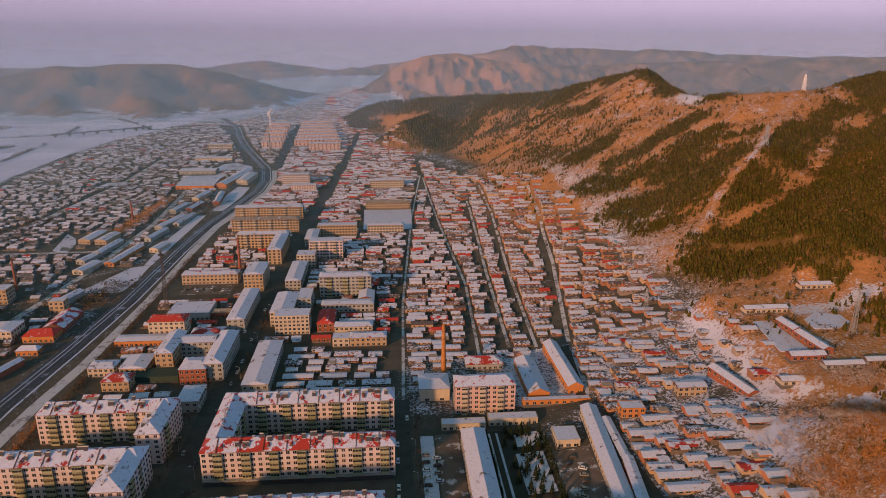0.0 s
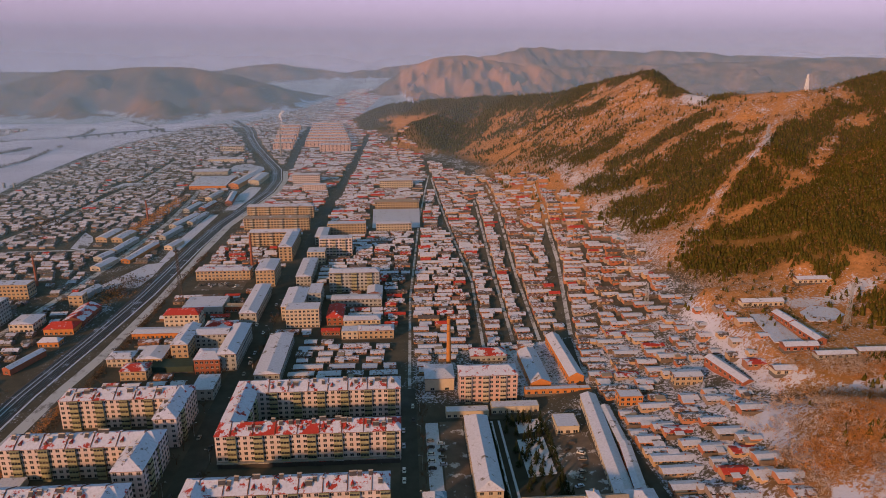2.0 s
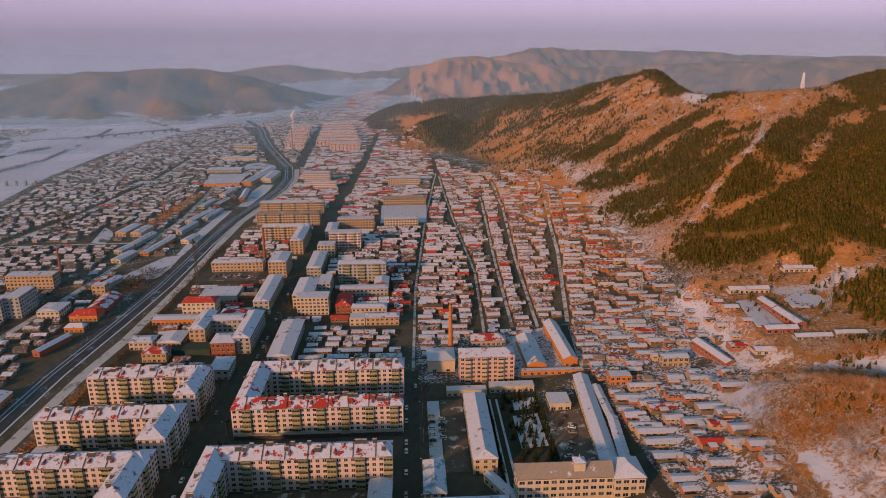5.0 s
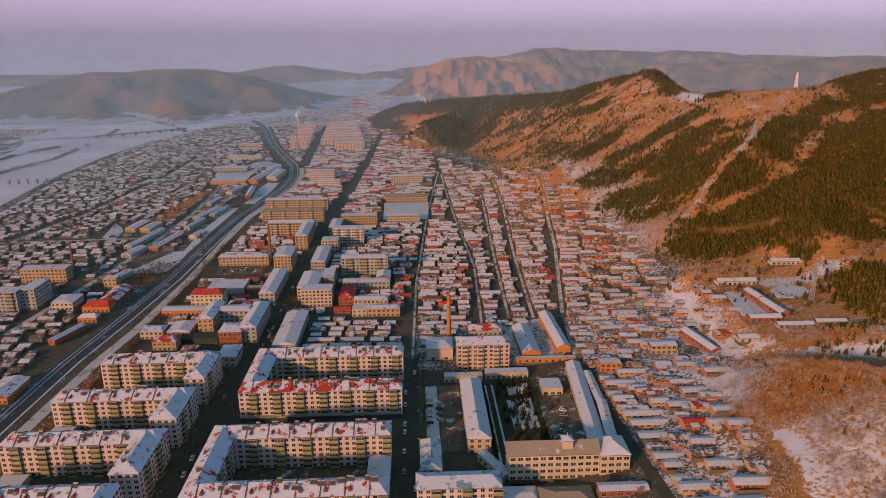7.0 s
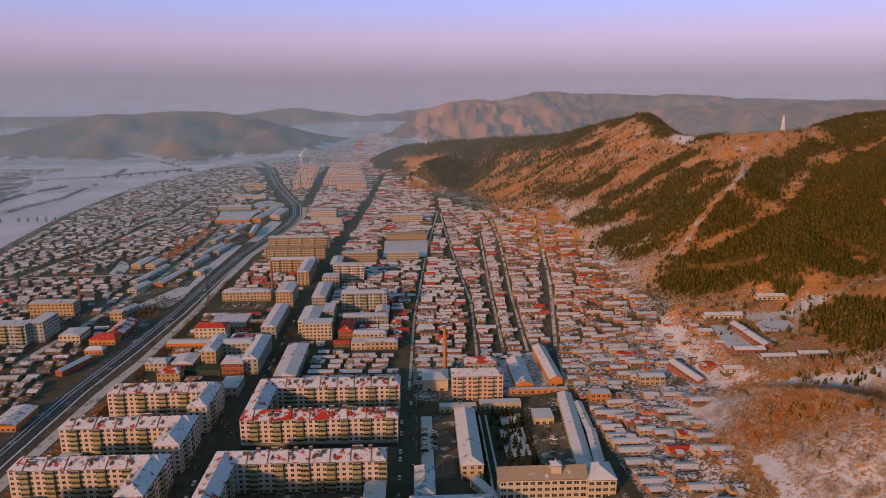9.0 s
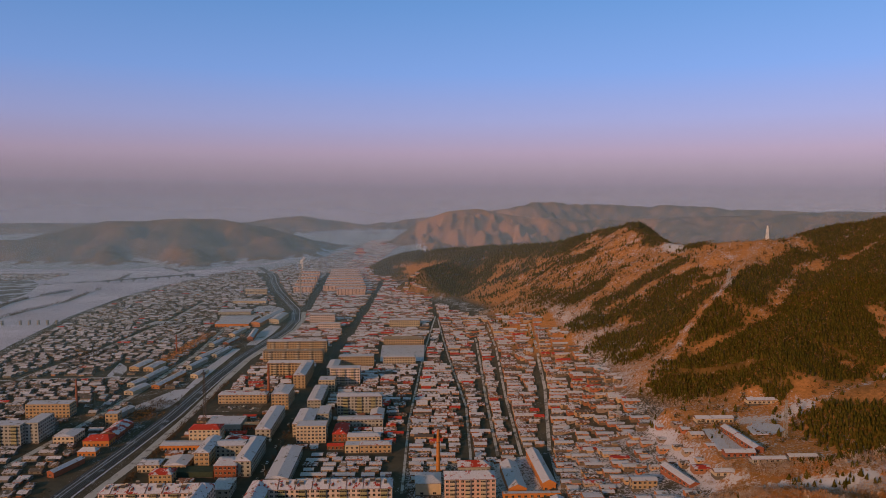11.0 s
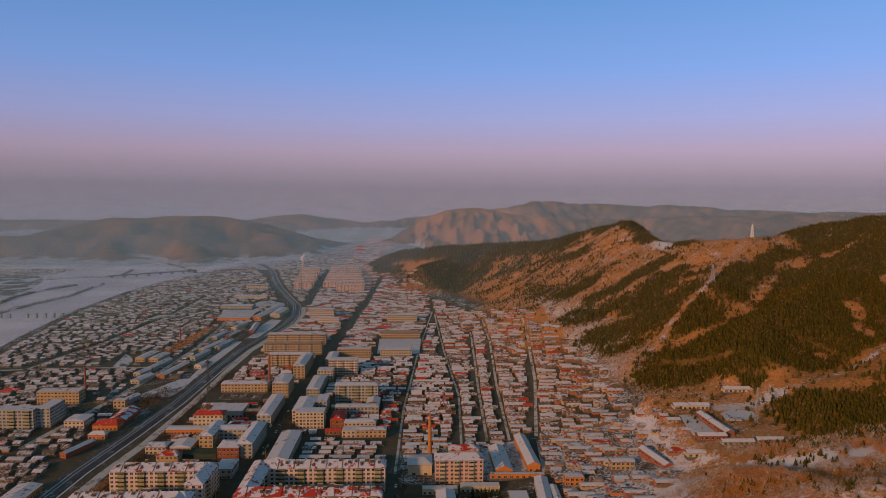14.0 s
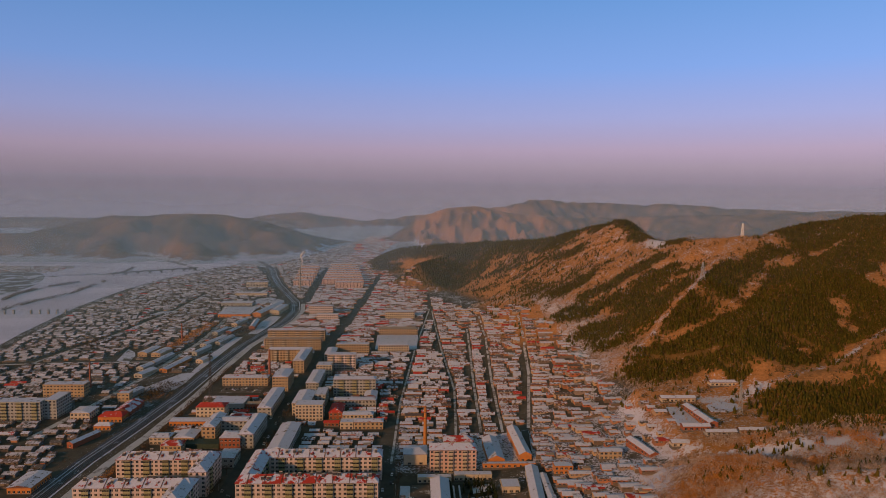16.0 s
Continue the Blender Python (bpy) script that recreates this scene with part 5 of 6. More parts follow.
for cx, cy, nn, spread, nm in ((-196, 350, 160, 2, "track_shrubs"), (-245, 515, 50, 8, "yard_shrubs"), (-300, 690, 500, 9, "lane_trees"), (0, 0, 900, 0, "verge_shrubs"), (0, 0, 700, 0, "grove"), (0, 0, 2600, 0, "yard_trees")):
    if nm == "track_shrubs":
        x, y = rng.normal(-197, 1.6, 420), rng.uniform(300, 640, 420)
    elif nm == "lane_trees":
        y = rng.uniform(715, 890, 420)
        x = -299 + (y - 720) * 0.04 + rng.normal(0, 4, 420)
    elif nm == "verge_shrubs":
        y = rng.uniform(150, 345, nn)
        x = np.interp(y, [60, 351], [-211, -204]) + rng.uniform(-1.5, 8, nn)
        x = np.where(y > 330, x, np.minimum(x, -201 - (y < 195) * 6))
    elif nm == "grove":
        pick_one = rng.integers(0, 7, nn)
        x = np.array([-375, -322, -239, -242, -440, -350, -410])[pick_one] + rng.normal(0, 11, nn)
        y = np.array([962, 920, 847, 541, 1100, 1040, 760])[pick_one] + rng.normal(0, 16, nn)
    elif nm == "yard_trees":
        x, y = rng.uniform(-540, -240, nn), rng.uniform(300, 1300, nn)
        x = np.maximum(x, np.interp(y, shore_y, shore_x) + 4)
    else:
        x, y = rng.normal(cx, spread, nn), rng.normal(cy, spread, nn)
    tufts(x, y, height(x, y) - LEVEL, rng.uniform(2.0, 4.2, len(x)) * (0.55 if nm == "verge_shrubs" else 1.5 if nm in ("lane_trees", "grove") else 1), 12, nm, "bare" if nm in ("grove", "yard_trees", "track_shrubs") else "brush", "russet leafless shrubs beside the railway", "shrubs")
x, y, z = scatter(16000, -1300, -200, 820, 2000, lambda a, b: np.where(np.abs(a - np.interp(b, shore_y, shore_x) - 9) < 8, 0.9, 0.0) + np.where((a < -640) & (np.abs(b - 1620 + 0.25 * (a + 700)) < 28), 0.5, 0.0))
for pts in BANKS:
    bx, by, _ = scatter(30000, min(p[0] for p in pts) - 8, max(p[0] for p in pts) + 8, min(p[1] for p in pts), max(p[1] for p in pts), lambda a, b: np.clip(1.2 - along_line([(p[0], p[1], 0) for p in pts], a, b)[0] / 4.5, 0, 1) * 0.16 * (wavy(a, b, 25, 1.0) > -0.4))
    x, y, z = np.append(x, bx), np.append(y, by), np.append(z, np.full(len(bx), 0.4))
tufts(x, y, z, rng.uniform(2.5, 6.0, len(x)), 7, "bank_willows", "bare", "bare willows along the river bank", "scrub")

# ---- small houses ----
def house_parts(w, d, h, rise_m, n, wall, roof, s_wall, s_roof, x=0.0, y=0.0, z=0.0, turn=0.0):
    """Walls and roof of a gabled cottage, set into two gatherings."""
    c, k = math.cos(turn), math.sin(turn)

    def at(p):
        return (x + p[0] * c - p[1] * k, y + p[0] * k + p[1] * c, z + p[2])

    s_wall.hull([at(p) for p in [(-w / 2, -d / 2, -2), (w / 2, -d / 2, -2), (w / 2, d / 2, -2), (-w / 2, d / 2, -2), (-w / 2, -d / 2, h), (w / 2, -d / 2, h), (w / 2, d / 2, h), (-w / 2, d / 2, h), (-w / 2, 0, h + rise_m), (w / 2, 0, h + rise_m)]],
                [(0, 1, 5, 4), (1, 2, 6, 9, 5), (2, 3, 7, 6), (3, 0, 4, 8, 7)], wall)
    o, e, t = 0.45, 0.3, 0.22
    r = rise_m * (1 + 2 * o / d)
    top = [(-w / 2 - e, -d / 2 - o, h + rise_m - r + t), (w / 2 + e, -d / 2 - o, h + rise_m - r + t), (w / 2 + e, 0, h + rise_m + t), (-w / 2 - e, 0, h + rise_m + t), (w / 2 + e, d / 2 + o, h + rise_m - r + t), (-w / 2 - e, d / 2 + o, h + rise_m - r + t)]
    low = [(p[0], p[1], p[2] - t) for p in top]
    s_roof.hull([at(p) for p in top + low], [(0, 1, 2, 3), (3, 2, 4, 5), (6, 7, 1, 0), (10, 11, 5, 4), (7, 8, 2, 1), (8, 10, 4, 2), (9, 6, 0, 3), (11, 9, 3, 5)], roof)


HOUSE_WINDOW = window_mesh(1.9, 1.25, "window")
door_solid = Solid()
door_solid.box(-0.5, -0.07, 0, 0.5, 0.02, 2.0, "eave")
door_solid.box(-0.4, -0.1, 1.25, 0.4, -0.06, 1.85, "glass")
HOUSE_DOOR = door_solid.mesh("door")


def house_thing(w, d, h, rise_m, n, roof, label):
    ob = new("village_house")
    a, b = Solid(), Solid()
    house_parts(w, d, h, rise_m, n, "house_wall", roof, a, b)
    part("wall", a, ob)
    part("roof", b, ob)
    s = Solid()
    cx = random.choice((-0.3, 0.3)) * w
    s.box(cx - 0.3, -0.3, h + rise_m - 0.6, cx + 0.3, 0.3, h + rise_m + 0.9, "brick")
    part("chimney", s, ob)
    for i in range(n):
        px = -w / 2 + (i + 0.5) * w / n
        if i == n // 2:
            part("door", HOUSE_DOOR, ob, at=pose(px, -d / 2, 0.1))
        else:
            part("window", HOUSE_WINDOW, ob, at=pose(px, -d / 2, 1.0))
    return tagged(ob, label, "house", "village houses")


KINDS = [(10, 6.2, 2.9, 1.2, 3, "house_roof", "single-storey cottage with a snow-covered gable roof"),
         (13, 6.5, 3.0, 1.3, 4, "house_roof", "long brick cottage with a snow-covered gable roof"),
         (16, 6.5, 3.0, 1.2, 5, "house_roof", "long low cottage row under snow"),
         (20, 6.8, 3.1, 1.2, 6, "house_roof", "very long cottage row under snow"),
         (8.5, 5.6, 2.8, 1.1, 3, "house_roof", "small cottage with a snowy roof and chimney"),
         (13, 6.5, 3.0, 1.3, 4, "red_bare", "cottage with a bare bright red metal roof"),
         (17, 6.6, 3.1, 1.2, 5, "red_snow_bare", "cottage row with a red roof half under snow"),
         (12, 7.0, 3.4, 1.5, 4, "dark_snow", "cottage with a dark roof and patchy snow"),
         (11, 6.0, 2.9, 1.0, 3, "blue_snow", "cottage with a blue metal roof under snow")]
PROTO = [house_thing(*k) for k in KINDS]
placed = [False] * len(KINDS)
HOUSES = 0
walls_many, roofs_many, panes_many = Solid(), Solid(), Solid()
sheds_many = Solid()
hr = random.Random(11)


def put_house(k, x, y, turn):
    global HOUSES
    z = on_ground(x, y)
    m = pose(x, y, z, 0, 0, turn) @ Matrix.Diagonal((hr.uniform(0.8, 1.05), hr.uniform(0.86, 1.02), hr.uniform(0.64, 0.82), 1))
    HOUSES += 1
    if placed[k]:
        copy_thing(PROTO[k], m)
    else:
        placed[k] = True
        PROTO[k].matrix_basis = m


def far_house(w, x, y, turn):
    d, h, r = hr.uniform(5.0, 6.6), hr.uniform(1.8, 2.4), hr.uniform(0.8, 1.2)
    z = on_ground(x, y)
    q = hr.random()
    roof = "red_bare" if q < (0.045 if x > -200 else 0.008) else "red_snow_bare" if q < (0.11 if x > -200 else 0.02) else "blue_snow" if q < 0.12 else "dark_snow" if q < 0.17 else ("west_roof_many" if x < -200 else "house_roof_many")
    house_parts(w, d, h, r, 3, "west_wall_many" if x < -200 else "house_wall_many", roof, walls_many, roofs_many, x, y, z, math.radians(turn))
    if y < 760:
        n = max(2, int(w / 3.4))
        for i in range(n):
            px = x - w / 2 + (i + 0.5) * w / n
            panes_many.box(px - 0.8, y - d / 2 - 0.08, z + 0.6, px + 0.8, y - d / 2 + 0.1, z + 1.6, "glass")
        cx = x + hr.choice((-0.3, 0.3)) * w
        panes_many.box(cx - 0.3, y - 0.3, z + h, cx + 0.3, y + 0.3, z + h + r + 0.8, "brick")


def shed(x, y):
    w, d, h = hr.uniform(2.5, 6), hr.uniform(2.2, 3.6), hr.uniform(1.6, 2.2)
    z = on_ground(x, y)
    sheds_many.box(x - w / 2, y - d / 2, z - 1.5, x + w / 2, y + d / 2, z + h, "house_wall_many")
    sheds_many.hull([(x - w / 2 - 0.2, y - d / 2 - 0.3, z + h - 0.1), (x + w / 2 + 0.2, y - d / 2 - 0.3, z + h - 0.1), (x + w / 2 + 0.2, y + d / 2 + 0.2, z + h + 0.35), (x - w / 2 - 0.2, y + d / 2 + 0.2, z + h + 0.35),
                     (x - w / 2 - 0.2, y - d / 2 - 0.3, z + h + 0.1), (x + w / 2 + 0.2, y - d / 2 - 0.3, z + h + 0.1), (x + w / 2 + 0.2, y + d / 2 + 0.2, z + h + 0.55), (x - w / 2 - 0.2, y + d / 2 + 0.2, z + h + 0.55)],
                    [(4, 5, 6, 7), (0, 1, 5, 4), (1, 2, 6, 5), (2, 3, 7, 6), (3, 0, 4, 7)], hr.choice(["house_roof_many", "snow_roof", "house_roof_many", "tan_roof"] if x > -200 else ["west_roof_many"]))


def yard_wall(x0, x1, y):
    z = on_ground((x0 + x1) / 2, y)
    sheds_many.box(x0, y - 0.12, z - 1, x1, y + 0.12, z + 1.3, "yard_wall")


def foot(y):
    return float(np.interp(y, FOOT_Y, FOOT_X))


def village(x_from, x_to, y0, y1, pitch, skip, near_y, tilt=0.0):
    """Rows of cottages that all face south, with sheds and walls in the yards between."""
    y = y0
    while y < y1:
        left, right = x_from(y), x_to(y)
        x = left + hr.uniform(0, 4)
        while x < right - 6:
            k = hr.choices(range(len(KINDS)), (4, 8, 10, 7, 3, 1.1, 1.3, 1.2, 0.6))[0]
            yy = y + hr.uniform(-1.3, 1.3) + tilt * (x - left)
            if not is_clear(x, yy - 2.8, x + KINDS[k][0], yy + 2.8):
                k = 4
            w = KINDS[k][0]
            xm = x + w / 2
            if x + w < right and is_clear(x, yy - 2.8, x + w, yy + 2.8) and hr.random() > skip * 0.6 and float(hill_share(np.array([xm]), np.array([yy]))[0]) < (1.1 if xm < foot(yy) - 4 and y0 < 1000 else 0.55):
                turn = hr.gauss(0, 1.2) + math.degrees(math.atan(tilt))
                if yy < near_y and HOUSES < 190:
                    put_house(k, xm, yy, turn)
                else:
                    far_house(w * (hr.uniform(0.75, 1.1) if x > -240 else hr.uniform(0.5, 0.85)), xm, yy, turn)
                for _ in range(2):
                    if hr.random() < (0.38 if x > -200 else 0.25):
                        sx = x + hr.uniform(2, w - 2)
                        sy = yy - hr.uniform(3.8, max(4.0, pitch - 4.4))
                        if is_clear(sx - 3, sy - 2, sx + 3, sy + 2):
                            shed(sx, sy)
                if yy < 700 and hr.random() < 0.6:
                    yard_wall(x, x + w, yy - pitch / 2 - 0.4)
                x += w + (hr.uniform(0.6, 2.0) if hr.random() < 0.75 else hr.uniform(3, 6))
            else:
                x += 1
        y += pitch + hr.uniform(-0.8, 0.8)


def lane_x(y):
    return float(np.interp(y, [345, 500, 760, 930, 1010], [0, 3, 18, 32, 40]))


def rail_x(y):
    return float(np.interp(y, [p[1] for p in RAIL], [p[0] for p in RAIL]))


def road_x(y):
    return float(np.interp(y, [360, 530, 600, 725, 825, 1017, 1266, 1400], [-109, -104, -100, -100, -95, -87, -78, -74]))


keep_clear(-184, 526, -138, 554)
keep_clear(-150, 587, -139, 597)
keep_clear(-184, 484, -175, 496)
keep_clear(21, 368, 31, 380)
keep_clear(-325, 546, -315, 556)
keep_clear(-305, 765, -295, 775)
keep_clear(-228, 1240, -216, 1253)
keep_clear(252, 320, 264, 334)

# things that stand in the eastern fields first, then the cottages round them
wr = random.Random(21)
for pts, wd, wall in (([(-267, 610), (-258, 668)], 9, "facade_orange"), ([(-286, 588), (-280, 616)], 10, "facade_cream"), ([(-296, 618), (-291, 638)], 9, "facade_grey"), ([(-320, 686), (-316, 722)], 12, "facade_yellow"), ([(-303, 684), (-299, 714)], 12, "facade_yellow"),
                      ([(-291, 644), (-285, 688)], 8, "facade_grey"), ([(-262, 738), (-250, 792)], 9, "facade_grey"), ([(-247, 752), (-240, 798)], 7, "facade_grey"), ([(-240, 652), (-235, 676)], 9, "facade_cream"), ([(-258, 690), (-251, 730)], 7, "facade_grey"), ([(-268, 512), (-262, 536)], 8, "facade_grey"), ([(-252, 822), (-246, 860)], 8, "brick"), ([(-268, 812), (-262, 850)], 8, "facade_grey"),
                      ([(-256, 380), (-247, 408)], 6, "brick"), ([(-258, 876), (-252, 920)], 9, "facade_cream")):
    skew_building("rail_warehouse", pts, wd, 1, wr.uniform(3.2, 4.4), wall, wr.choice(["snow_roof", "snow_roof", "dark_snow"]), 1.5, "long narrow railway warehouse under snow", "warehouse")

skew_building("farm_row", [(182, 290), (175, 322)], 7, 1, 3.4, "brick", "snow_roof", 1.6, "long narrow brick row under snow", "barn")
slab("farm_row", 211, 360, 238, 366, 1, "facade_cream", "snow_roof", "long low row at the foot of the hill", 1.5, "x", (0, 0), storey=3.4, sides="s")
slab("farm_row", 260, 384, 285, 390, 1, "facade_cream", "snow_roof", "low row on the lower slope", 1.4, "x", (0, 0), storey=3.2, sides="s")
skew_building("farm_row", [(226.5, 329), (225, 345)], 6.5, 1, 3.2, "brick", "snow_roof", 1.5, "short brick farm row under snow", "barn")
skew_building("farm_row", [(228, 303), (226, 327)], 6.5, 1, 3.2, "brick", "snow_roof", 1.5, "long farm row round a yard under snow", "barn")
slab("farm_row", 204, 297, 223, 303, 1, "brick", "snow_roof", "brick farm row closing a snowy yard", 1.5, "x", (0, 0), storey=3.2, sides="s")
slab("farm_row", 190, 280, 202, 286, 1, "facade_cream", "snow_roof", "short pale farm row below the knoll", 1.4, "x", (0, 0), storey=3.0, sides="s")
slab("farm_row", 215, 285, 236, 290, 1, "facade_grey", "snow_roof", "grey shed row under snow", 1.2, "x", (0, 0), storey=2.8, sides="s")
slab("farm_row", 239, 287, 257, 292, 1, "facade_grey", "snow_roof", "grey shed row under snow", 1.2, "x", (0, 0), storey=2.8, sides="s")
for k, x, y, turn in ((4, 193, 328, 0), (0, 203, 341, 0), (4, 204, 320, 3), (0, 192, 341, 0), (1, 186, 352, 0), (4, 200, 353, -4), (0, 189, 364, 0), (4, 194, 311, 0), (0, 184, 333, 0), (4, 199, 366, 5), (6, 192, 300, 0), (4, 181, 343, 0), (0, 180, 372, 0), (4, 192, 378, 0)):
    put_house(k, x, y, turn)
    keep_clear(x - 6, y - 3, x + 6, y + 3, 0)

keep_clear(-212, 2226, -164, 2260)
village(lambda y: 105, lambda y: foot(y) + 5 if y < 330 else foot(y) + 4, 130, 402, 9.9, 0.06, 402)
village(lambda y: -78, lambda y: -6, 346, 418, 9.9, 0.05, 420)
village(lambda y: 3, lambda y: 112, 366, 402, 9.9, 0.05, 402)
village(lambda y: lane_x(y) + 1.5, lambda y: foot(y), 402, 640, 9.9, 0.07, 470)
village(lambda y: lane_x(y) + 1.5, lambda y: foot(y) - 4, 640, 1290, 10.0, 0.09, 0)
village(lambda y: road_x(y) + (10 if y < 760 else 5.5), lambda y: lane_x(y) - 1.0, 434, 1290, 10.0, 0.08, 0)
village(lambda y: -190, lambda y: road_x(y) - (9 if y < 760 else 5.5), 346, 1010, 11.0, 0.2, 0)
village(lambda y: rail_x(y) + 13, lambda y: road_x(y) - 5.5, 1010, 1280, 10.5, 0.1, 0)
village(lambda y: float(np.interp(y, shore_y, shore_x)) + 16 if y > 700 else -540, lambda y: -300, 230, 1300, 9.8, 0.25, 0)
village(lambda y: -300, lambda y: float(np.interp(y, [430, 900, 1100, 1300], [-250, -240, -235, -285])), 300, 1300, 12.5, 0.5, 0)
village(lambda y: float(np.interp(y, shore_y, shore_x)) + 16, lambda y: float(np.interp(y, [1300, 1520, 1690, 1950], [-290, -350, -410, -420])), 1300, 1760, 10.5, 0.15, 0)
village(lambda y: rail_x(y) + 15, lambda y: foot(y) - 6, 1290, 1760, 11.0, 0.12, 0)
village(lambda y: float(np.interp(y, [1760, 2100, 2600, 3000], [-400, -310, -230, -200])), lambda y: float(np.interp(y, [1760, 2100, 2600, 3000], [-110, -100, -60, -50])), 1760, 3000, 24, 0.75, 0)
village(lambda y: -1100, lambda y: -880, 1560, 1690, 15, 0.3, 0)

for nm, s, lb, ct in (("cottage_walls", walls_many, "brick and plaster walls of far cottages", "houses"), ("cottage_roofs", roofs_many, "snow-covered gable roofs of far cottages", "houses"),
                      ("cottage_windows", panes_many, "windows and chimneys of far cottages", "houses"), ("yard_sheds", sheds_many, "sheds and yard walls between the cottages", "sheds")):
    stuff(nm, s, lb, ct)

# ---- single landmarks and street things ----
def chimney_stack(x, y, h, r, mat, label):
    ob = building("chimney_stack", x, y, label, "chimney")
    s = Solid()
    s.tube((0, 0, -1), (0, 0, h), r, r * 0.62, mat, 14)
    part("shaft", s, ob)
    for k in (0.72, 0.86, 0.97):
        s = Solid()
        rr = r * (1 - 0.38 * k) + 0.08
        s.tube((0, 0, h * k), (0, 0, h * k + 0.5), rr, rr, "eave", 14)
        part("band", s, ob)
    keep_clear(x - 4, y - 4, x + 4, y + 4)


chimney_stack(26, 374, 35, 1.7, "chimney_brick", "tall orange brick boiler chimney")
chimney_stack(-144, 592, 31, 1.4, "brick", "red brick chimney among yards")
chimney_stack(-222, 1247, 51, 2.0, "concrete", "far heating-plant chimney with steam")


chimney_stack(-320, 551, 27, 1.2, "brick", "slim brick chimney among western cottages")
chimney_stack(-300, 770, 26, 1.2, "brick", "slim dark chimney among western cottages")


def beam(s, a, b, w, mat):
    s.tube(a, b, w, w, mat, 4, False)


def lattice_tower(name, x, y, h, base, top, arms, mat, label, category, w=0.12, panels=6, guard=0):
    """A four-legged braced tower; each leg, brace panel and arm is a part."""
    ob = building(name, x, y, label, category)
    level = [i / panels for i in range(panels + 1)]

    def corner(i, u):
        r = base * (1 - u) + top * u
        return (r * (1, -1, -1, 1)[i % 4], r * (1, 1, -1, -1)[i % 4], u * h)

    for i in range(4):
        s = Solid()
        beam(s, (*corner(i, 0)[:2], -1.5), corner(i, 1), w * 1.4, mat)
        part("leg", s, ob)
    for a, b in zip(level, level[1:]):
        s = Solid()
        for i in range(4):
            beam(s, corner(i, a), corner(i + 1, b), w, mat)
            beam(s, corner(i + 1, a), corner(i, b), w, mat)
            beam(s, corner(i, b), corner(i + 1, b), w, mat)
        tagged(part("bracing", s, ob), kind="stuff")
    for u, reach in arms:
        s = Solid()
        for k in (-1, 1):
            beam(s, (0, 0, u * h), (k * reach, 0, u * h + 0.3), w * 1.3, mat)
            beam(s, (0, 0, u * h + 1.4), (k * reach, 0, u * h + 0.3), w, mat)
        part("cross_arm", s, ob)
    if guard:
        s = Solid()
        s.tube((0, 0, h * 0.93), (0, 0, h * 0.95), guard, guard, mat, 10)
        part("platform", s, ob)
    return ob


lattice_tower("radio_mast", -178, 489, 51, 1.6, 0.4, [], "mast_steel", "tall dark lattice radio mast with an antenna platform", "mast", 0.09, 14, 2.2)
lattice_tower("pylon", 423, 680, 16, 1.6, 0.35, [(0.66, 2.2), (0.82, 1.2)], "white_paint", "white lattice pylon on the crest of the hill", "pylon", 0.2, 5)
lattice_tower("pylon", 330, 574, 19, 2.4, 0.5, [(0.7, 3.5), (0.85, 3.0)], "lattice", "pale lattice pylon on a cleared strip", "pylon", 0.10, 5)
lattice_tower("pylon", 258, 327, 26, 1.3, 0.4, [(0.72, 2.6), (0.84, 2.3), (0.95, 1.9)], "lattice", "tall lattice pylon among snowy gardens", "pylon", 0.07, 7)
lattice_tower("pylon", 172, 420, 18, 1.6, 0.4, [(0.8, 2.6)], "lattice", "small lattice pylon above the cottages", "pylon", 0.07, 5)

# temple at the far end of the valley
temple = building("temple", -188, 2243, "far temple hall with stacked red roofs in the snow", "temple")
for base, wide, deep in ((0.0, 34, 20), (11.0, 20, 12)):
    s = Solid()
    s.box(-wide / 2, -deep / 2, base - (1 if base == 0 else 0), wide / 2, deep / 2, base + 7, "facade_orange")
    part("hall", s, temple)
    s = Solid()
    s.roof(-wide / 2 - 3, -deep / 2 - 3, wide / 2 + 3, deep / 2 + 3, base + 7, 4.2, "x", 7, 7, "red_bare", "eave")
    part("roof", s, temple, "red hipped roof")

# river bridge and old piles
bridge = building("bridge", -632, 1558, "long low concrete bridge over the frozen river", "bridge")
ang = math.atan2(1631 - 1511, -575 + 723)
bridge.matrix_basis = pose(-632, 1558, 0.2, 0, 0, math.degrees(ang))
s = Solid()
s.box(-105, -3, 5.2, 105, 3, 6.4, "bridge_stone", True)
part("deck", s, bridge)
for k in (-3.1, 3.1):
    s = Solid()
    s.box(-105, k - 0.15, 6.4, 105, k + 0.15, 7.4, "bridge_stone")
    part("parapet", s, bridge)
for i in range(8):
    s = Solid()
    px = -98 + i * 28
    s.hull([(px - 5, -2.6, 5.2), (px - 1.2, -2.6, 2), (px - 1.2, -2.6, -1), (px + 1.2, -2.6, -1), (px + 1.2, -2.6, 2), (px + 5, -2.6, 5.2),
            (px - 5, 2.6, 5.2), (px - 1.2, 2.6, 2), (px - 1.2, 2.6, -1), (px + 1.2, 2.6, -1), (px + 1.2, 2.6, 2), (px + 5, 2.6, 5.2)],
           [(0, 1, 4, 5), (1, 2, 3, 4), (6, 11, 10, 7), (7, 10, 9, 8), (0, 6, 7, 1), (1, 7, 8, 2), (5, 4, 10, 11), (4, 3, 9, 10)], "bridge_stone")
    part("pier", s, bridge)
pile_proto = new("bridge_pile")
s = Solid()
s.box(-1.0, -2.0, -1, 1.0, 2.0, 6.0, "concrete")
part("shaft", s, pile_proto)
s = Solid()
s.box(-1.3, -2.4, 6.0, 1.3, 2.4, 6.8, "concrete")
part("cap", s, pile_proto)
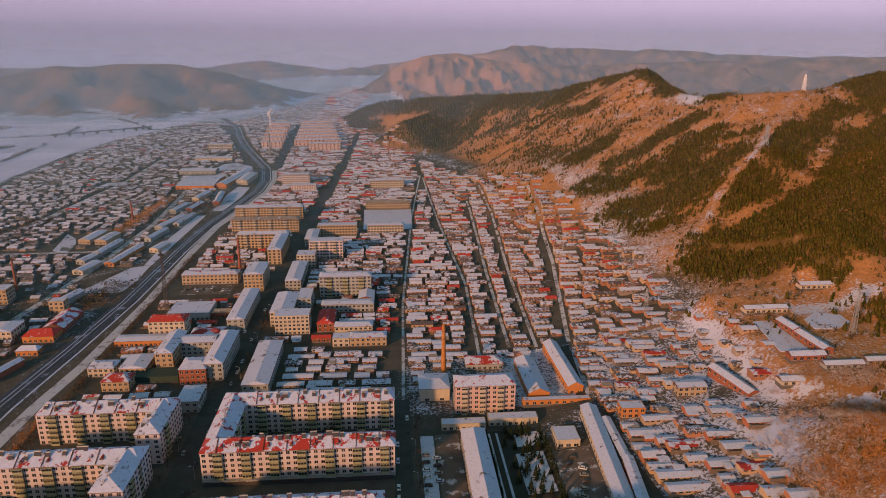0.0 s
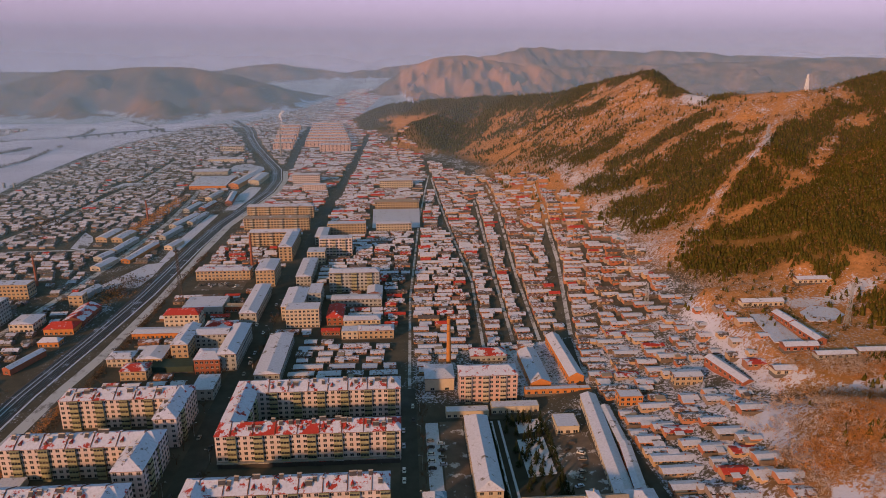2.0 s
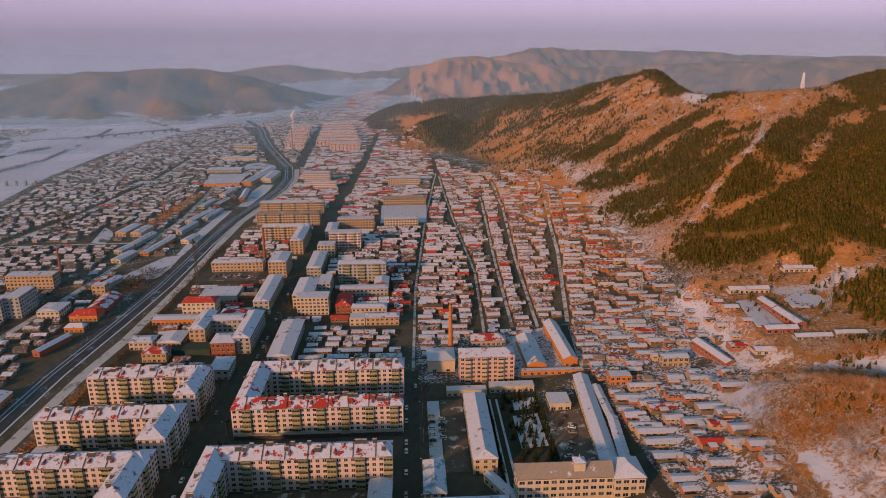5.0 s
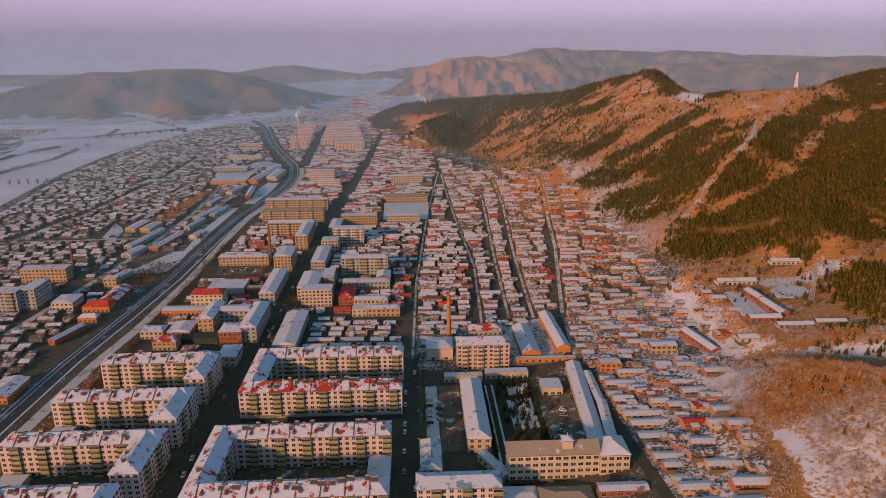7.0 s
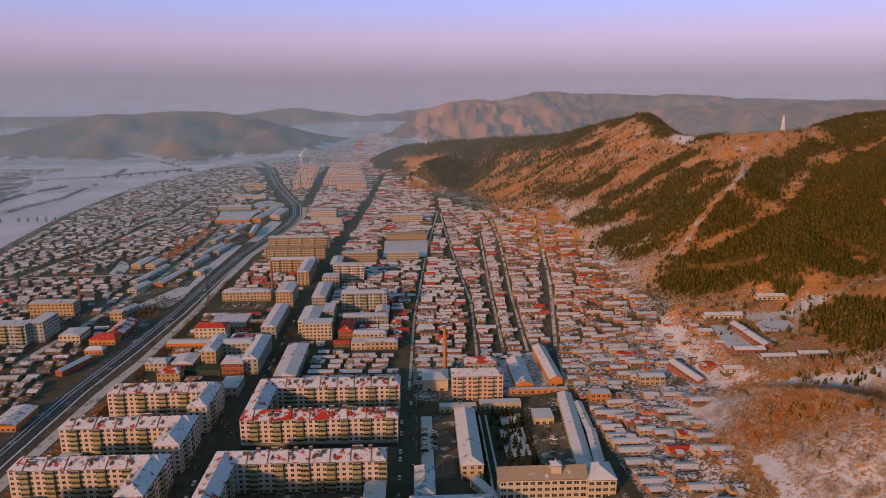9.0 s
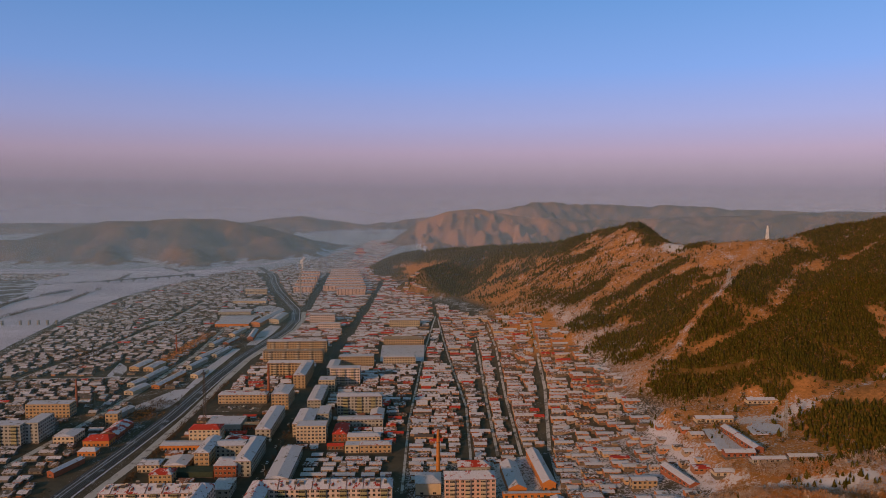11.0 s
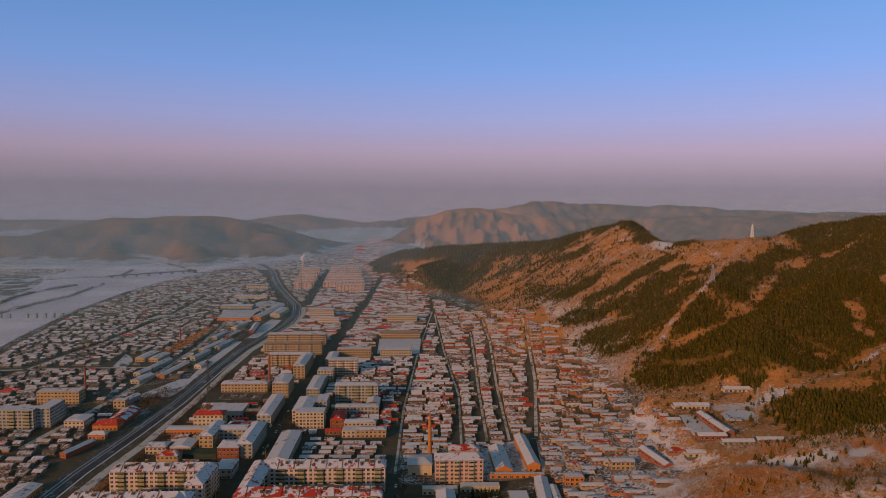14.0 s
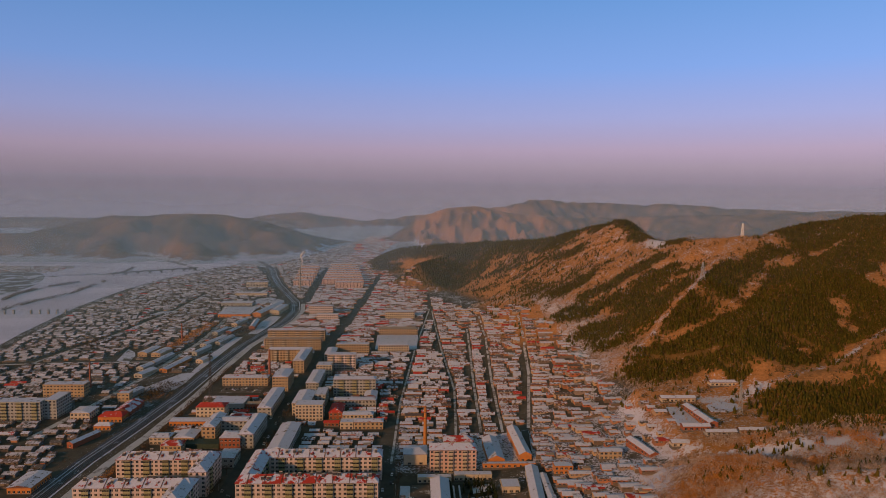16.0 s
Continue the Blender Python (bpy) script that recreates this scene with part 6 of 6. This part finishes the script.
tagged(pile_proto, "old concrete pile standing in the river ice", "pile", "piles of an old bridge")
pile_proto.matrix_basis = pose(-562, 984, 0.2)
for i in range(1, 10):
    if i != 5:
        copy_thing(pile_proto, pose(-562 - i * 13.5, 984 - i * 1.0, 0.2))

# rails
for k, off in enumerate((-4.8, -1.6, 1.6, 4.8)):
    for g in (-0.75, 0.75):
        s = Solid()
        for (ax, ay), (bx, by) in zip(RAIL, RAIL[1:]):
            d = Vector((bx - ax, by - ay)).normalized()
            p = (ax + d.y * (off + g), ay - d.x * (off + g))
            q = (bx + d.y * (off + g), by - d.x * (off + g))
            s.hull([(p[0] - 0.1, p[1], 0.2), (p[0] + 0.1, p[1], 0.2), (q[0] + 0.1, q[1], 0.2), (q[0] - 0.1, q[1], 0.2), (p[0] - 0.1, p[1], 0.5), (p[0] + 0.1, p[1], 0.5), (q[0] + 0.1, q[1], 0.5), (q[0] - 0.1, q[1], 0.5)],
                   [(4, 5, 6, 7), (0, 3, 7, 4), (1, 5, 6, 2)], "rail_steel")
        tagged(new("rail", s.mesh("rail")), "steel rail of the railway line", "rail", kind="structure")
for k, off in enumerate((-3.2, 0.0, 8.2)):
    pts = []
    for (ax, ay), (bx, by) in zip(RAIL, RAIL[1:]):
        d = Vector((bx - ax, by - ay)).normalized()
        pts.append((ax + d.y * off, ay - d.x * off))
    ribbon("snow_strip_%d" % (k + 1), pts, (0.8, 0.7, 1.2)[k], "snow_roof", 0.26, "strip of snow left between the railway tracks", "snow")


# steam over the far chimney
def steam_material():
    m, t, b = material("steam", 1.0)
    b.inputs["Base Color"].default_value = (0.8, 0.78, 0.8, 1)
    tr = t.nodes.new("ShaderNodeBsdfTransparent")
    mx = t.nodes.new("ShaderNodeMixShader")
    t.links.new(step(t, grain(t, 0.12, 3), 0.35, 0.75), mx.inputs["Fac"])
    t.links.new(tr.outputs[0], mx.inputs[1])
    t.links.new(b.outputs[0], mx.inputs[2])
    t.links.new(mx.outputs[0], t.nodes["Material Output"].inputs["Surface"])
    return m


MAT["steam"] = steam_material()
s = Solid()
rings = []
for i in range(10):
    q, cx, z0 = 1.0 + i * 0.3, 3.0 * math.sin(i * 0.75) + i * 0.9, 50 + i * 3.6
    rings.append([(cx + q * math.cos(k * math.pi / 4) * (1 + 0.25 * math.sin(3 * k + i)), q * math.sin(k * math.pi / 4), z0 + 0.8 * math.sin(2 * k + i)) for k in range(8)])
for a, b in zip(rings, rings[1:]):
    for k in range(8):
        s.face([a[k], a[(k + 1) % 8], b[(k + 1) % 8], b[k]], "steam")
st = tagged(new("steam_plume", s.mesh("steam_plume")), "thin white steam rising from the far chimney", "steam", kind="stuff")
st.location = (-222, 1247, on_ground(-222, 1247))


# cars
def car(colour, label):
    ob = new("car")
    s = Solid()
    s.hull([(-0.85, -2.2, 0.35), (0.85, -2.2, 0.35), (0.85, 2.2, 0.35), (-0.85, 2.2, 0.35), (-0.85, -2.2, 0.85), (0.85, -2.2, 0.85), (0.85, 2.2, 0.8), (-0.85, 2.2, 0.8), (-0.9, -0.6, 1.0), (0.9, -0.6, 1.0), (0.9, 1.2, 1.0), (-0.9, 1.2, 1.0)],
           [(0, 1, 5, 4), (2, 3, 7, 6), (4, 5, 9, 8), (8, 9, 10, 11), (11, 10, 6, 7), (0, 4, 8, 11, 7, 3), (1, 2, 6, 10, 9, 5)], colour)
    body = part("body", s, ob)
    s = Solid()
    s.hull([(-0.8, -1.5, 0.95), (0.8, -1.5, 0.95), (0.8, 1.5, 0.95), (-0.8, 1.5, 0.95), (-0.62, -0.9, 1.45), (0.62, -0.9, 1.45), (0.62, 0.9, 1.45), (-0.62, 0.9, 1.45)], [(0, 1, 5, 4), (1, 2, 6, 5), (2, 3, 7, 6), (3, 0, 4, 7)], "glass")
    part("cabin_glass", s, ob)
    s = Solid()
    s.box(-0.64, -0.95, 1.4, 0.64, 0.95, 1.5, colour)
    part("car_roof", s, body)
    for wx in (-0.85, 0.85):
        for wy in (-1.35, 1.35):
            s = Solid()
            s.tube((wx - 0.1, wy, 0.33), (wx + 0.1, wy, 0.33), 0.33, 0.33, "shop", 8)
            part("wheel", s, ob)
    return tagged(ob, label, "car", "parked cars")


CARS = [car("white_paint", "white car parked on a dark yard"), car("shop", "dark car parked on a yard"), car("snow_roof", "car covered with snow"), car("tank", "silver car parked by the street")]
car_used = [False] * 4
cr = random.Random(3)


def park(x, y, turn):
    k = cr.choices(range(4), (4, 2, 3, 2))[0]
    m = pose(x, y, on_ground(x, y) + 0.16, 0, 0, turn)
    if car_used[k]:
        copy_thing(CARS[k], m)
    else:
        car_used[k] = True
        CARS[k].matrix_basis = m


for i in range(9):
    park(10 + (i % 2) * 5.5, 262 + i * 3.1, 90 + cr.uniform(-6, 6))
for i in range(9):
    park(78 + cr.uniform(-1, 8), 232 + i * 5.2, cr.uniform(60, 120))
for i in range(20):
    park(cr.choice((-113, -105)) + cr.uniform(-0.7, 0.7), 165 + i * 17 + cr.uniform(-4, 4), cr.choice((0, 180)))
for i in range(11):
    park(cr.choice((-4, 1.5)), 175 + i * 15 + cr.uniform(-4, 4), cr.choice((0, 180)))
for i in range(10):
    park(-178 + i * 3.4, 542 + cr.uniform(-4, 3), cr.uniform(-15, 15))


# street lamps
def street_lamp():
    ob = new("street_lamp")
    s = Solid()
    s.tube((0, 0, 0), (0, 0, 8), 0.11, 0.07, "lattice", 6)
    part("pole", s, ob)
    s = Solid()
    s.tube((0, 0, 7.9), (1.7, 0, 8.5), 0.06, 0.05, "lattice", 5)
    part("arm", s, ob)
    s = Solid()
    s.box(1.4, -0.15, 8.42, 2.2, 0.15, 8.58, "white_paint", True)
    part("lamp_head", s, ob)
    return tagged(ob, "grey street lamp on a tall pole", "street lamp", "street lamps")


LAMP = street_lamp()
LAMP.matrix_basis = pose(-116.5, 170, on_ground(-116.5, 170))
for i in range(1, 14):
    copy_thing(LAMP, pose((-116.5 if i % 2 else -101.5) + 0.03 * max(0, i * 26 - 190), 170 + i * 26, on_ground(-109, 170 + i * 26), 0, 0, 0 if i % 2 else 180))
for i in range(6):
    copy_thing(LAMP, pose(5.2, 178 + i * 28, on_ground(5.2, 178 + i * 28), 0, 0, 180))

# school grounds
yard_z = on_ground(20, 270)


def patch(name, x0, y0, x1, y1, lift, mat, label, category):
    """A level yard laid on the ground."""
    s = Solid()
    n = max(1, int((x1 - x0) / 6))
    m = max(1, int((y1 - y0) / 6))
    for i in range(n):
        for j in range(m):
            a, b = x0 + (x1 - x0) * i / n, x0 + (x1 - x0) * (i + 1) / n
            c, d = y0 + (y1 - y0) * j / m, y0 + (y1 - y0) * (j + 1) / m
            s.face([(a, c, on_ground(a, c) + lift), (b, c, on_ground(b, c) + lift), (b, d, on_ground(b, d) + lift), (a, d, on_ground(a, d) + lift)], mat)
    return tagged(new(name, s.mesh(name)), label, category, kind="structure")


patch("garden", 43, 217, 71.5, 307, 0.07, "garden", "dark frozen school garden", "garden")
patch("yard_1", 16, 234, 28.5, 306, 0.10, "yard", "dark paved parking yard", "yard")
patch("yard_2", 72, 220, 92, 282, 0.10, "yard", "dark paved school yard", "yard")
patch("yard_3", -83, 284, -6, 313, 0.08, "yard", "dark courtyard between apartment slabs", "yard")
patch("yard_4", -87, 190, -22, 222, 0.08, "yard", "dark courtyard between apartment slabs", "yard")
patch("yard_5", -182, 530, -140, 552, 0.08, "yard", "dark parking yard before an office", "yard")
for n_, (x0, y0, x1, y1) in enumerate(((8, 235, 15, 305), (56, 250, 70, 284), (58, 290, 72, 303))):
    patch("snow_bed_%d" % (n_ + 1), x0, y0, x1, y1, 0.14, "snow_roof", "snow lying on a lawn", "lawn")
for n_, x0 in enumerate((44.5, 48.5)):
    patch("path_%d" % (n_ + 1), x0, 220, x0 + 1.2, 305, 0.16, "snow_roof", "narrow snowy path in the school garden", "path")


# garden and street trees, each a thing
def spruce(h, seed, label):
    """A conifer with a trunk and drooping tiers of boughs."""
    r = random.Random(seed)
    ob = new("spruce")
    s = Solid()
    s.tube((0, 0, -0.5), (0, 0, h * 0.9), 0.16, 0.03, "bark", 6)
    part("trunk", s, ob)
    s = Solid()
    tiers = 9
    for t_ in range(tiers):
        u = t_ / (tiers - 1)
        z, reach = h * (0.12 + 0.82 * u), h * 0.26 * (1 - u) + 0.25
        for k in range(9):
            a = r.uniform(0, 6.28)
            q = reach * r.uniform(0.6, 1.15)
            w = 0.22 + 0.1 * q
            c, n = math.cos(a), math.sin(a)
            s.face([(0, 0, z + 0.5), (c * q * 0.6 - n * w, n * q * 0.6 + c * w, z + 0.1), (c * q, n * q, z - 0.25 * q), (c * q * 0.6 + n * w, n * q * 0.6 - c * w, z + 0.1)], "spruce")
    part("crown", s, ob)
    return tagged(ob, label, "tree", "garden trees")


def bare_tree(h, seed, label):
    """A leafless tree: tapered trunk, limbs and a haze of twigs."""
    r = random.Random(seed)
    ob = new("bare_tree")
    s = Solid()
    s.tube((0, 0, -0.5), (0, 0, h * 0.45), 0.2, 0.12, "bark", 6)
    tips = []
    for k in range(7):
        a, e = r.uniform(0, 6.28), r.uniform(0.5, 1.1)
        q = h * r.uniform(0.35, 0.55)
        b = (math.cos(a) * q * math.cos(e), math.sin(a) * q * math.cos(e), h * 0.42 + q * math.sin(e))
        s.tube((0, 0, h * r.uniform(0.3, 0.45)), b, 0.09, 0.03, "bark", 5)
        tips.append(b)
    part("trunk", s, ob)
    s = Solid()
    for b in tips:
        for k in range(34):
            a = Vector((r.gauss(0, 1), r.gauss(0, 1), r.gauss(0.4, 1))).normalized() * h * r.uniform(0.06, 0.2)
            o = Vector(b) * r.uniform(0.7, 1.0)
            o.z = max(o.z, h * 0.35)
            w = a.orthogonal().normalized() * 0.05
            s.face([tuple(o), tuple(o + a * 0.5 + w), tuple(o + a), tuple(o + a * 0.5 - w)], "bare")
    part("crown", s, ob)
    return tagged(ob, label, "tree", "leafless trees")


SPRUCES = [spruce(6.5, 1, "dark green spruce in the school garden"), spruce(5, 2, "small dark spruce in the school garden"), spruce(8, 3, "tall dark spruce in the school garden")]
BARES = [bare_tree(8, 4, "leafless street tree with fine twigs"), bare_tree(6.5, 5, "small leafless tree with fine twigs"), bare_tree(10, 6, "tall leafless tree with fine twigs")]
tree_used = {}


def plant(protos, x, y):
    k = cr.randrange(len(protos))
    m = pose(x, y, on_ground(x, y), 0, 0, cr.uniform(0, 360)) @ Matrix.Scale(1, 4)
    if tree_used.get(protos[k]):
        copy_thing(protos[k], m)
    else:
        tree_used[protos[k]] = True
        protos[k].matrix_basis = m


for i in range(60):
    plant(SPRUCES, cr.uniform(51, 71), cr.uniform(218, 306))
for i in range(16):
    plant(SPRUCES, 43 + cr.uniform(-0.5, 0.8), 220 + i * 5.4)
for i in range(14):
    plant(SPRUCES, 71.5 + cr.uniform(-0.8, 0.8), 222 + i * 6)
for i in range(26):
    plant(BARES, cr.choice((-118, -100)), 160 + i * 13 + cr.uniform(-4, 4))
for i in range(18):
    plant(BARES, float(np.interp(1120 + i * 22, [1105, 1300, 1693], [-187, -200, -217])) + cr.choice((-7.5, 7.5)), 1120 + i * 22)
for i in range(12):
    plant(BARES, cr.uniform(-82, -20), cr.uniform(288, 311))
for i in range(10):
    plant(BARES, cr.uniform(-84, -26), cr.uniform(194, 220))
for i in range(10):
    plant(BARES, 6.5, 240 + i * 11)

# haze in the air over the valley, imitated by tinted see-through sheets in rows
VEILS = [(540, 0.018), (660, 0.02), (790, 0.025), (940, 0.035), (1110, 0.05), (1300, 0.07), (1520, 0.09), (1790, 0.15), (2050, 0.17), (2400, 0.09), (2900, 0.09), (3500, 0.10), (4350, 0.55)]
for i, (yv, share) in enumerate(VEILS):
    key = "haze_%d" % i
    MAT[key] = haze_sheet_material("haze sheet", share, (0.19, 0.37, 0.47) if yv < 1000 else (0.26, 0.45, 0.72) if yv < 3000 else (0.37, 0.42, 0.62), 1.5 if yv < 1000 else 0.15 if yv < 1600 else 0.0)
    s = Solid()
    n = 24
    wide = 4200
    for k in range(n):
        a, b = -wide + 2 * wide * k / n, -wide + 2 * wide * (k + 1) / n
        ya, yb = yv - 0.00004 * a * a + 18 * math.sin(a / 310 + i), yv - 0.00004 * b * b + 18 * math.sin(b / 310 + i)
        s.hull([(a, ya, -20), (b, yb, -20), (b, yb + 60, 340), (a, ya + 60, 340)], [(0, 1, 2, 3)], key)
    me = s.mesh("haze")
    tagged(new("haze", me), "tinted see-through sheet that stands in for valley haze", "haze", kind="structure")
